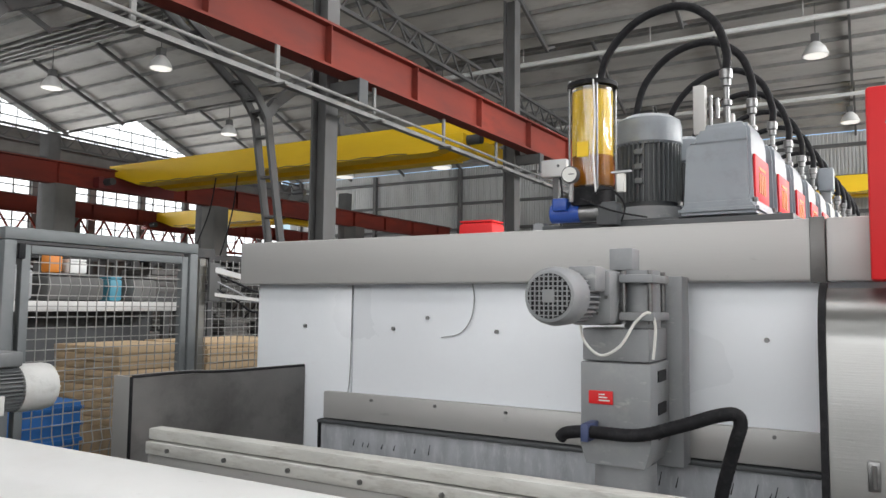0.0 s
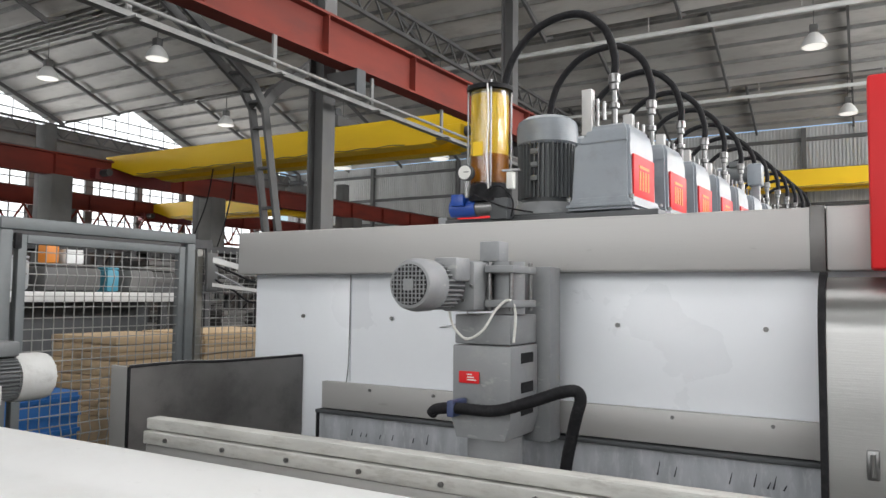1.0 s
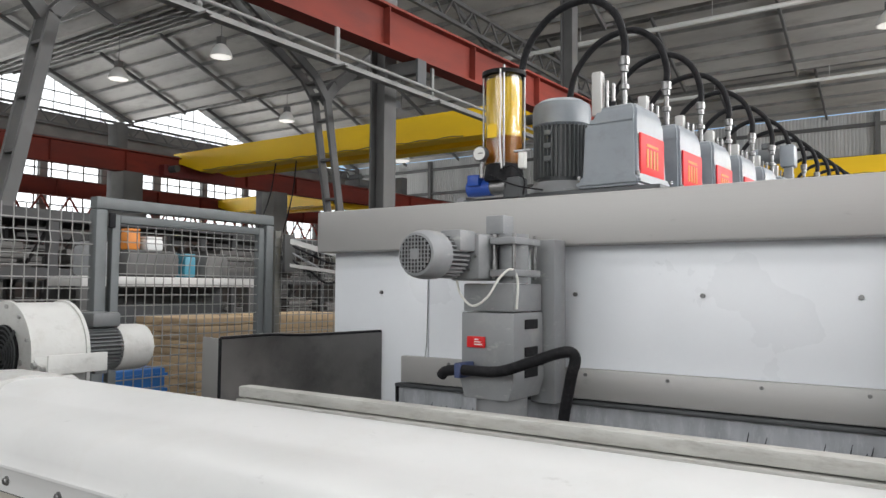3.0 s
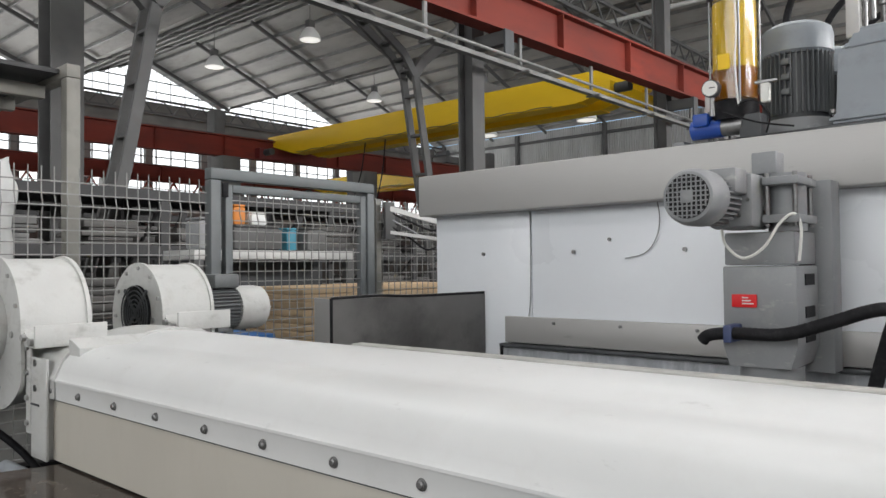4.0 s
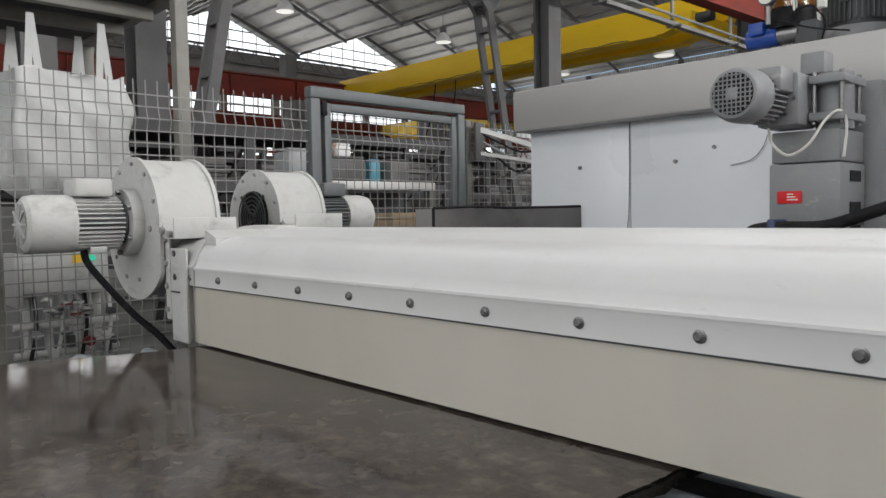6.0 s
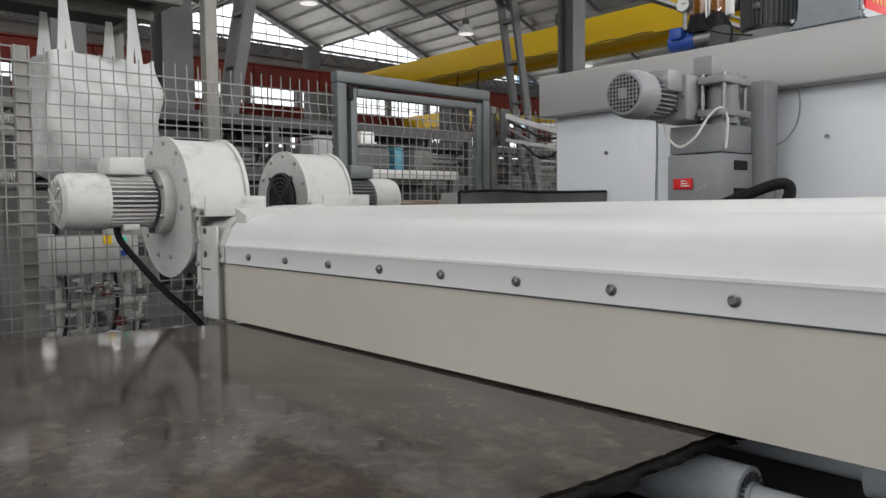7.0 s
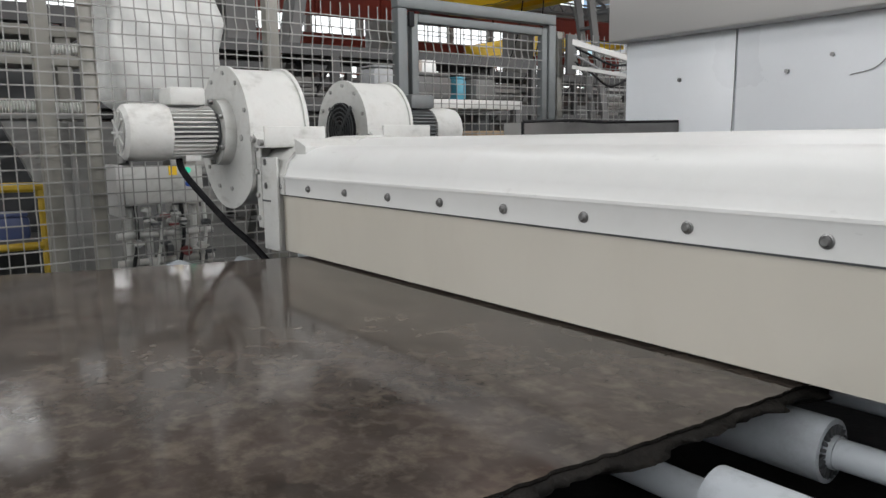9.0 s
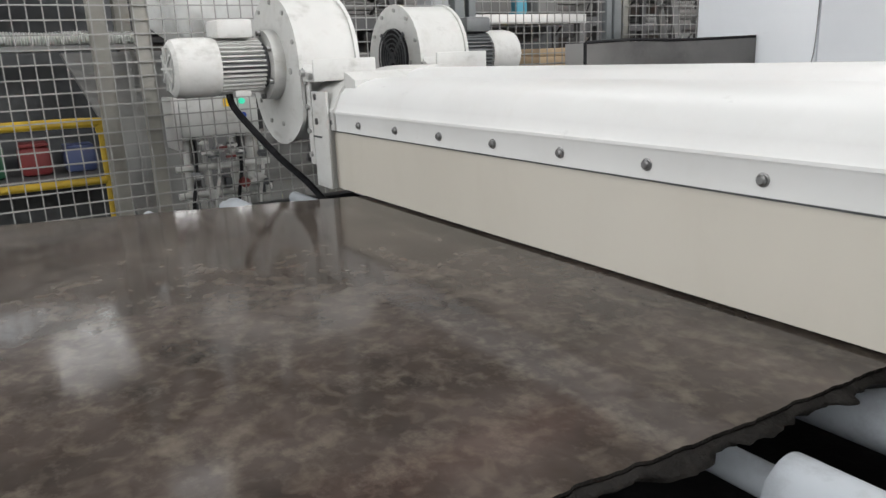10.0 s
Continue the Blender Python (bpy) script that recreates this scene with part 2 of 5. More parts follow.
DAY = glow("daylight_glazing", (0.95, 0.98, 1.0), 2.6)
LAMPGLOW = glow("lamp_glow", (1.0, 0.97, 0.9), 1.3)
ROOFLIGHT = glow("roof_light_glazing", (0.97, 0.99, 1.0), 6.0)
GREENLED = glow("green_indicator", (0.05, 0.8, 0.5), 1.0)

# ---- mesh helpers ----


def bx(bm, x0, x1, y0, y1, z0, z1, bevel=0.0, m=None, seg=2):
    """A box, its edges rounded by bevel."""
    vs = bmesh.ops.create_cube(bm, size=1.0)["verts"]
    bmesh.ops.transform(bm, matrix=Matrix.LocRotScale(((x0 + x1) / 2, (y0 + y1) / 2, (z0 + z1) / 2), None, (x1 - x0, y1 - y0, z1 - z0)), verts=vs)
    if m:
        bmesh.ops.transform(bm, matrix=m, verts=vs)
    if bevel:
        es = list({e for v in vs for e in v.link_edges})
        bmesh.ops.bevel(bm, geom=es, offset=bevel, segments=seg, affect="EDGES", profile=0.5)
    return bm


def rod(bm, a, b, r, r2=None, seg=12, caps=True):
    """A round bar from a to b."""
    a, b = Vector(a), Vector(b)
    d = b - a
    m = Matrix.Translation((a + b) / 2) @ d.to_track_quat("Z", "Y").to_matrix().to_4x4()
    bmesh.ops.create_cone(bm, cap_ends=caps, segments=seg, radius1=r, radius2=r if r2 is None else r2, depth=d.length, matrix=m)
    return bm


def bar(bm, a, b, w, h, up=(0, 0, 1)):
    """A square bar of width w and height h from a to b."""
    a, b = Vector(a), Vector(b)
    d = (b - a).normalized()
    u = Vector(up)
    if abs(d.dot(u)) > 0.98:
        u = Vector((0, 1, 0))
    s = d.cross(u).normalized()
    u = s.cross(d)
    vs = [bm.verts.new(p + s * i * w / 2 + u * j * h / 2) for p in (a, b) for i, j in ((-1, -1), (1, -1), (1, 1), (-1, 1))]
    for f in ((3, 2, 1, 0), (4, 5, 6, 7), (0, 1, 5, 4), (1, 2, 6, 5), (2, 3, 7, 6), (3, 0, 4, 7)):
        bm.faces.new([vs[i] for i in f])
    return bm


def turned(bm, profile, m=None, seg=32):
    """A body turned about z from (radius, height) pairs."""
    rings = []
    for r, z in profile:
        rings.append([bm.verts.new((r * math.cos(2 * math.pi * i / seg), r * math.sin(2 * math.pi * i / seg), z)) for i in range(seg)])
    for a, b in zip(rings, rings[1:]):
        for i in range(seg):
            bm.faces.new((a[i], a[(i + 1) % seg], b[(i + 1) % seg], b[i]))
    bm.faces.new(rings[0][::-1])
    bm.faces.new(rings[-1])
    if m:
        bmesh.ops.transform(bm, matrix=m, verts=[v for r in rings for v in r])
    return bm


def sweep(bm, pts, r, seg=10, rings=0.0):
    """A hose along points, with ribs of the given height."""
    pts = [Vector(p) for p in pts]
    fine = []
    for i in range(len(pts) - 1):
        p0, p1, p2, p3 = pts[max(i - 1, 0)], pts[i], pts[i + 1], pts[min(i + 2, len(pts) - 1)]
        steps = 14 if rings else 7
        for k in range(steps):
            t = k / steps
            fine.append(0.5 * (2 * p1 + (p2 - p0) * t + (2 * p0 - 5 * p1 + 4 * p2 - p3) * t * t + (3 * p1 - p0 - 3 * p2 + p3) * t ** 3))
    fine.append(pts[-1])
    prev, last = None, None
    up = Vector((0.3, 0.2, 1)).normalized()
    first = None
    for i, p in enumerate(fine):
        d = (fine[min(i + 1, len(fine) - 1)] - fine[max(i - 1, 0)]).normalized()
        s = d.cross(up)
        s = (s if s.length > 1e-3 else d.cross(Vector((1, 0, 0)))).normalized()
        u = s.cross(d)
        up = u
        q = r + (rings if i % 2 else 0)
        ring = [bm.verts.new(p + (s * math.cos(2 * math.pi * k / seg) + u * math.sin(2 * math.pi * k / seg)) * q) for k in range(seg)]
        if prev:
            for k in range(seg):
                bm.faces.new((prev[k], prev[(k + 1) % seg], ring[(k + 1) % seg], ring[k]))
        first = first or ring
        prev = ring
    bm.faces.new(first[::-1])
    bm.faces.new(prev)
    return bm


def extrude(bm, profile, x0, x1, axis="x"):
    """A closed outline of (a, b) pairs drawn out from x0 to x1 along an axis."""
    def at(a, b, x):
        return {"x": (x, a, b), "y": (a, x, b), "z": (a, b, x)}[axis]
    r0 = [bm.verts.new(at(a, b, x0)) for a, b in profile]
    r1 = [bm.verts.new(at(a, b, x1)) for a, b in profile]
    n = len(profile)
    for i in range(n):
        bm.faces.new((r0[i], r0[(i + 1) % n], r1[(i + 1) % n], r1[i]))
    bm.faces.new(r0[::-1])
    bm.faces.new(r1)
    return bm


def link(name, bm, mat, smooth=True):
    bmesh.ops.recalc_face_normals(bm, faces=bm.faces)
    me = bpy.data.meshes.new(name)
    bm.to_mesh(me)
    bm.free()
    me.materials.append(mat)
    if smooth:
        for p in me.polygons:
            p.use_smooth = True
        me.set_sharp_from_angle(angle=radians(35))
    return new(name, me)


def part(name, bm, mat, parent, label=""):
    ob = link(name, bm, mat)
    ob.parent = parent
    return tagged(ob, label)


def thing(name, label, category, at=(0, 0, 0), group="", turn=0):
    ob = new(name)
    ob.matrix_basis = pose(*at, 0, 0, turn)
    return tagged(ob, label, category, group)


def structure(name, bm, mat, label, category):
    return tagged(link(name, bm, mat), label, category, "", "structure")


def B():
    return bmesh.new()

# ---- hall ----


def hall():
    bm = bx(B(), -31, 14, -14, 36.6, -0.2, 0.0)
    structure("floor", bm, CONCRETE, "worn grey concrete workshop floor", "floor")
    # gabled roof bays with the ridges along x
    ridges = (-9.2, -0.9, 7.4, 15.7, 24.0, 32.3)
    bm = B()
    for r in ridges:
        for s in (-1, 1):
            a, b = (r, 11.2), (r + s * 4.15, 9.55)
            extrude(bm, [a, b, (b[0], b[1] + 0.06), (a[0], a[1] + 0.06)], -31, 14)
    structure("ceiling", bm, ROOF, "weathered grey corrugated roof sheets on steel purlins", "ceiling")
    bm = B()
    for x in (-28.0, -25.6, -23.2, -20.8):
        extrude(bm, [(0.2, 10.74), (2.5, 9.82), (2.5, 9.80), (0.2, 10.72)], x, x + 1.1)
    structure("window_2", bm, ROOFLIGHT, "bright translucent roof lights between the roof sheets", "roof light")
    # purlins and rafters
    bm = B()
    for r in ridges:
        for s in (-1, 1):
            for k in range(5):
                f = (k + 0.3) / 5
                bar(bm, (-30.8, r + s * 4.15 * f, 11.2 - 1.65 * f - 0.07), (13.9, r + s * 4.15 * f, 11.2 - 1.65 * f - 0.07), 0.07, 0.12)
    tagged(structure("trim", bm, TRAYGREY, "dull steel roof purlins in long rows", "purlin"), kind="structure")
    bm = B()
    for x in range(-30, 14, 4):
        for r in ridges:
            bar(bm, (x, r, 11.1), (x, r - 4.15, 9.45), 0.05, 0.08)
            bar(bm, (x, r, 11.02), (x, r + 4.15, 9.37), 0.08, 0.15)
    structure("trim_rafters", bm, STEELPAINT, "dark steel rafters below the roof sheets", "rafter")
    # walls
    bm = B()
    bx(bm, -31.3, -31.0, -14, 36.5, 7.4, 9.4)
    bx(bm, -31.3, -31.0, -14, 36.5, 3.6, 4.4)
    for k in range(17):
        y = -13 + k * 2.9
        bx(bm, -31.25, -31.02, y, y + 0.35, 3.6, 9.4)
    structure("wall_west", bm, CONCRETE, "grey concrete wall with long glazed bands", "wall")
    structure("wall_west_base", bx(B(), -31.3, -31.0, -14, 36.5, 0, 3.598), BROWNWALL, "dark brown concrete base of the side wall", "wall")
    bm = B()
    bx(bm, -32, -31.9, -14, 36.5, 0.5, 11.4)
    structure("backdrop", bm, DAY, "bright overcast sky outside the glazing", "sky")
    bm = B()
    n = 300
    for k in range(n):
        x = -31 + 45 * k / n
        extrude(bm, [(x, 36.4), (x + 0.075, 36.4), (x + 0.085, 36.46), (x + 0.14, 36.46), (x + 0.15, 36.4), (x + 0.15, 36.5), (x, 36.5)], 0, 9.5, "z")
    structure("wall_north", bm, CLAD, "grey profiled sheet cladding on the end wall", "wall")
    bm = bx(B(), -31, 14, -14.3, -14, 0, 11.6)
    structure("wall_south", bm, CLAD, "plain grey clad end wall", "wall")
    bm = bx(B(), 14, 14.3, -14, 36.5, 0, 11.6)
    structure("wall_east", bm, CLAD, "plain grey clad side wall", "wall")
    # horizontal rails on the end wall
    bm = B()
    for z in (5.9, 7.4, 8.9):
        bar(bm, (-31, 36.3, z), (14, 36.3, z), 0.12, 0.16)
    for x in range(-30, 14, 6):
        bar(bm, (x, 36.25, 0), (x, 36.25, 9.4), 0.2, 0.25)
    structure("trim_wall_rails", bm, STEELPAINT, "steel rails and posts of the end wall", "rail")
    # glazing bars in the gables
    bm = B()
    for k in range(66):
        y = -13.5 + k * 0.75
        bar(bm, (-31.0, y, 4.4), (-31.0, y, 7.4), 0.05, 0.05)
        bar(bm, (-31.0, y, 9.4), (-31.0, y, 11.2), 0.03, 0.03)
    for z in (5.2, 6.0, 6.8, 9.9, 10.4):
        bar(bm, (-31.0, -14, z), (-31.0, 36.4, z), 0.05, 0.05)
    structure("window_1", bm, STEELPAINT, "steel glazing bars of the long side windows", "window")
    bm = B()
    for k in range(38):
        y = -10 + k * 1.2
        bar(bm, (-28.1, y, 4.3), (-28.1, y + 0.6, 5.25), 0.07, 0.07)
        bar(bm, (-28.1, y + 0.6, 5.25), (-28.1, y + 1.2, 4.3), 0.07, 0.07)
    bar(bm, (-28.1, -10, 4.3), (-28.1, 36.2, 4.3), 0.12, 0.12)
    structure("trim_red_lattice", bm, REDOXIDE, "red painted lattice below the far runway", "lattice")
    # lattice girders along the valleys
    bm = B()
    for x in (-30.3, -8.6):
        for y0 in range(-12, 36, 1):
            for z0, z1 in ((8.75, 9.35),):
                bar(bm, (x, y0, z0), (x, y0 + 0.5, z1), 0.05, 0.05)
                bar(bm, (x, y0 + 0.5, z1), (x, y0 + 1, z0), 0.05, 0.05)
        bar(bm, (x, -13, 8.75), (x, 36.3, 8.75), 0.1, 0.1)
        bar(bm, (x, -13, 9.35), (x, 36.3, 9.35), 0.1, 0.1)
    structure("trim_lattice", bm, STEELPAINT, "grey steel lattice girders under the roof", "girder")


def column(x, y, h, w=0.4, solid=False, bracket=False):
    t = thing("steel_column", "grey painted steel column standing on the workshop floor", "column", (x, y, 0), "columns of the hall")
    bm = B()
    bx(bm, -w / 2, -w / 2 + 0.03, -w / 2, w / 2, 0, h)
    bx(bm, w / 2 - 0.03, w / 2, -w / 2, w / 2, 0, h)
    bx(bm, -w / 2 + 0.03, w / 2 - 0.03, -0.015, 0.015, 0, h)
    if solid:
        bm.free()
        bm = bx(B(), -w / 2, w / 2, -w / 2, w / 2, 0.031, h, 0.02)
        tagged(t, "thick grey concrete column under the crane runway")
    part("shaft", bm, CONCRETE if solid else STEELPAINT, t)
    if solid and x > -24:
        part("upper_shaft", bx(B(), -w / 2 - 0.5, -w / 2 - 0.002, -0.2, 0.2, 0.031, 6.9, 0.01), STEELPAINT, t, "slimmer steel column behind the runway")
    if bracket:
        part("bracket", bx(B(), w / 2, w / 2 + 0.62, -0.08, 0.08, 5.08, 5.31, 0.01), STEELPAINT, t)
        part("bracket_plate", bx(B(), w / 2 + 0.62, w / 2 + 0.66, -0.12, 0.12, 4.85, 5.31), DARK, t)
    part("base_plate", bx(B(), -w / 2 - 0.1, w / 2 + 0.1, -w / 2 - 0.1, w / 2 + 0.1, 0.001, 0.03), STEELPAINT, t)
    return t


def runway(x, zb, y0, y1, turn, label):
    t = thing("crane_runway", label, "crane beam", (x, 0, zb), "crane runways", turn)
    bm = B()
    bx(bm, -0.16, 0.16, y0, y1, 0.0, 0.04)
    bx(bm, -0.16, 0.16, y0, y1, 0.68, 0.72)
    bx(bm, -0.02, 0.02, y0, y1, 0.04, 0.68)
    y = y0 + 1
    while y < y1:
        bx(bm, -0.15, -0.02, y, y + 0.02, 0.04, 0.68)
        bx(bm, 0.02, 0.15, y, y + 0.02, 0.04, 0.68)
        y += 2.4
    part("girder", bm, REDOXIDE, t)
    part("rail", bx(B(), -0.03, 0.03, y0, y1, 0.72, 0.78), STEELPAINT, t, "worn steel crane rail")
    return t


def crane(y, x0, x1, z):
    t = thing("overhead_crane", "yellow double girder overhead travelling crane on red runways", "crane", (0, y, z))
    for y0 in (-0.25, 0.85):
        outline = [(x0 - 0.3, 0.72), (x0 + 1.1, 0.30), (x1 - 1.1, 0.30), (x1, 0.62), (x1, 1.0), (x0 - 0.3, 1.0)]
        g = part("girder", extrude(B(), outline, y0, y0 + 0.42, "y"), YELLOW, t)
        part("girder_flange", bx(B(), x0 + 1.2, x1 - 1.2, y0 - 0.05, y0 + 0.47, 0.265, 0.297), YELLOW, g)
        part("crane_rail", bx(B(), x0 + 0.3, x1 - 0.3, y0 + 0.17, y0 + 0.24, 1.002, 1.05), STEELPAINT, g)
    part("festoon_cable", sweep(B(), [(x0 + 1.4 + 0.45 * k, -0.33, 0.31 - 0.03 * (k % 2)) for k in range(int((x1 - x0 - 2.6) / 0.45))], 0.012, 6), DARK, t, "dark festoon cable in shallow loops")
    for x in (x0, x1 - 0.2):
        c = part("end_carriage", bx(B(), x - 0.15, x + 0.25, -1.0, 2.0, 0.12, 0.5, 0.02), DULLRED if x == x0 else YELLOW, t)
        part("carriage_motor", rod(B(), (x + 0.26, -0.75, 0.35), (x + 0.62, -0.75, 0.35), 0.12, seg=14), DARK, c)
    h = part("hoist", bx(B(), x0 + 8.6, x0 + 9.5, -0.2, 1.2, 1.05, 1.36, 0.04), STEELPAINT, t, "grey hoist trolley")
    part("hoist_drum", rod(B(), (x0 + 8.7, 0.1, 1.5), (x0 + 9.3, 0.1, 1.5), 0.14, seg=16), DARK, h)
    return t


def portal(x, yc):
    """A lattice portal in the y-z plane: two inward leaning legs with knees, and an arch between them."""
    t = thing("portal_frame", "grey lattice portal frame with bent knees under the roof", "portal frame", (x, yc, 0), "portal frames")
    for s in (-1, 1):
        path = ((0, s * 3.5, 0.0), (0, s * 2.85, 2.8), (0, s * 2.45, 4.9), (0, s * 2.15, 5.25), (0, s * 0.2, 6.35), (0, -s * 0.02, 6.4))
        leg = None
        for q in (-1, 1):
            bm = B()
            for a, b in zip(path, path[1:]):
                bar(bm, (q * 0.15, a[1], a[2]), (q * 0.15, b[1], b[2]), 0.06, 0.15, (0, 1, 0.4))
            leg = part("chord", bm, STEELPAINT, t)
        for a, b in zip(path, path[1:]):
            n = max(2, int((Vector(b) - Vector(a)).length / 0.55))
            for k in range(n):
                p = Vector(a).lerp(Vector(b), (k + 0.5) / n)
                part("batten", bar(B(), p - Vector((0.12, 0, 0)), p + Vector((0.12, 0, 0)), 0.13, 0.04), STEELPAINT, t)
        out = ((0, s * 2.5, 4.9), (0, s * 2.8, 5.25), (0, s * 3.9, 6.1)) if s > 0 else ((0, s * 2.5, 4.9), (0, s * 2.9, 5.3), (0, s * 4.8, 6.35), (0, s * 6.8, 6.4))
        for a, b in zip(out, out[1:]):
            part("brace", bar(B(), a, b, 0.14, 0.18), STEELPAINT, t)
        part("hanger", bar(B(), (0, s * 3.9, 6.1), (0, s * 3.9, 9.3), 0.12, 0.12), STEELPAINT, t)
    return t


def bay_lamp(x, y, z, zr):
    ridge = min((-9.2, -0.9, 7.4, 15.7, 24.0, 32.3), key=lambda r: abs(r - y))
    zr = 11.2 - 1.65 * abs(y - ridge) / 4.15 + 0.03
    t = thing("bay_lamp", "white enamelled high bay lamp hanging from the roof", "lamp", (x, y, z), "high bay lamps")
    bm = turned(B(), [(0.34, 0.0), (0.33, 0.06), (0.26, 0.22), (0.14, 0.36), (0.12, 0.38)])
    part("shade", bm, WHITE, t)
    part("diffuser", turned(B(), [(0.30, -0.012), (0.30, -0.002)]), LAMPGLOW, t, "lit diffuser")
    bm = B()
    bx(bm, -0.11, 0.11, -0.11, 0.11, 0.38, 0.62, 0.02)
    part("ballast", bm, STEELPAINT, t)
    part("hanger", rod(B(), (0, 0, 0.62), (0, 0, zr - z), 0.012), STEELPAINT, t)
    return t


def busbar(x, z, y0, y1):
    t = thing("busbar_rail", "dull grey cable tray and busbar hung under the runway", "cable tray", (x, 0, z))
    channel = [(-0.062, 0.0), (0.062, 0.0), (0.062, 0.07), (0.05, 0.07), (0.05, 0.012), (-0.05, 0.012), (-0.05, 0.07), (-0.062, 0.07)]
    part("tray", extrude(B(), channel, y0, y1, "y"), TRAYGREY, t)
    part("conduit", rod(B(), (0.17, y0, 0.12), (0.17, y1, 0.12), 0.026), TRAYGREY, t)
    part("cable", sweep(B(), [(0.02, y0 + 1.0 * k, 0.04 + 0.012 * (k % 3)) for k in range(int(y1 - y0))], 0.012, 6), BLACK, t)
    y = y0 + 0.6
    while y < y1:
        part("hanger", bx(B(), -0.02, 0.02, y, y + 0.07, 0.07, 0.57), TRAYGREY, t)
        part("hanger_foot", bx(B(), -0.1, 0.2, y - 0.01, y + 0.08, -0.03, -0.002), TRAYGREY, t)
        y += 2.4
    return t


hall()
for x, y in ((-6.1, -5.8), (-5.9, 1.2), (-5.66, 8.92), (-5.36, 15.85)):
    column(x, y, 9.3, 0.32, bracket=True)
for y in (-5.8, 8.2, 22.2):
    column(13.2, y, 9.3, 0.3)
for y in (5.0, 13.1, 19.2, 27.5):
    column(-20.4 + 0.052 * y, y, 5.24, 0.7, solid=True)
    column(-28.5, y, 5.29, 0.6, solid=True)
column(-10.0, 3.95, 9.3, 0.5)
runway(-5.45, 5.32, -12, 36, -2.5, "red oxide painted steel crane runway beam")
runway(-20.4, 5.25, -12, 36, -3.0, "long dull red crane runway beam on columns")
runway(-28.5, 5.3, -12, 36, 0, "far dull red crane runway beam by the windows")
runway(13.2, 5.3, -12, 36, 0, "red oxide crane runway beam on the far row of columns")
crane(15.2, -19.6, -5.9, 5.15)
crane(33.0, -4.4, 13.4, 5.962)
crane(24.0, -28.5, -20.0, 5.0)
busbar(-5.0, 4.75, -8, 20)
for x in (-7.0,):
    portal(x, 6.35)
for p in ((-15.98, 13.74), (-20.9, 13.4), (1.2, 21.7), (1.87, 30.5), (-20.7, 21.0)):
    bay_lamp(*p, 8.6, 10.2)
bay_lamp(-9.8, 20.0, 6.1, 10.2)
bay_lamp(-13.8, 20.0, 6.1, 10.2)


def junction_box():
    t = thing("junction_box", "pale grey junction box on a slim post", "junction box", (-0.5, 6.4, 0))
    part("post", bx(B(), -0.03, 0.03, 0.0, 0.06, 0.001, 2.94), STEELPAINT, t)
    part("case", bx(B(), -0.14, 0.14, -0.05, 0.08, 2.941, 3.12, 0.012), PURLIN, t)
    part("button", rod(B(), (0.05, -0.062, 3.05), (0.05, -0.05, 3.05), 0.014, seg=10), DARK, t)
    part("cable", sweep(B(), [(0.05, 0.0, 2.94), (0.08, 0.0, 2.7), (0.06, 0.0, 2.4), (0.1, 0.0, 2.0)], 0.012, 8), BLACK, t)
    return t


junction_box()


def roof_pipe(y, z, x0, x1):
    t = thing("roof_pipe", "pale painted pipe running below the roof", "pipe", (0, y, z), "pipes below the roof")
    part("pipe", rod(B(), (x0, 0, 0), (x1, 0, 0), 0.07), WHITE, t)
    x = x0 + 1
    while x < x1:
        part("hanger", rod(B(), (x, 0, 0.05), (x, 0, 0.75), 0.015, seg=6), PURLIN, t)
        x += 4
    return t


roof_pipe(20.3, 9.2, -12, 12)
roof_pipe(28.6, 9.2, -14, 12)


def crane_cables():
    t = thing("pendant_cable", "thin black pendant cables hanging from the crane", "cable", (-15.0, 15.2, 0))
    part("cable", sweep(B(), [(0.0, -0.04, 5.5), (-0.3, 0, 4.4), (-0.9, 0, 3.2), (-1.2, 0, 2.2)], 0.02, 6), BLACK, t)
    part("cable", sweep(B(), [(0.9, -0.04, 5.5), (0.7, 0, 4.4), (0.3, 0, 3.2), (-0.2, 0, 2.2)], 0.02, 6), BLACK, t)
    return t


crane_cables()

# ---- machine ----


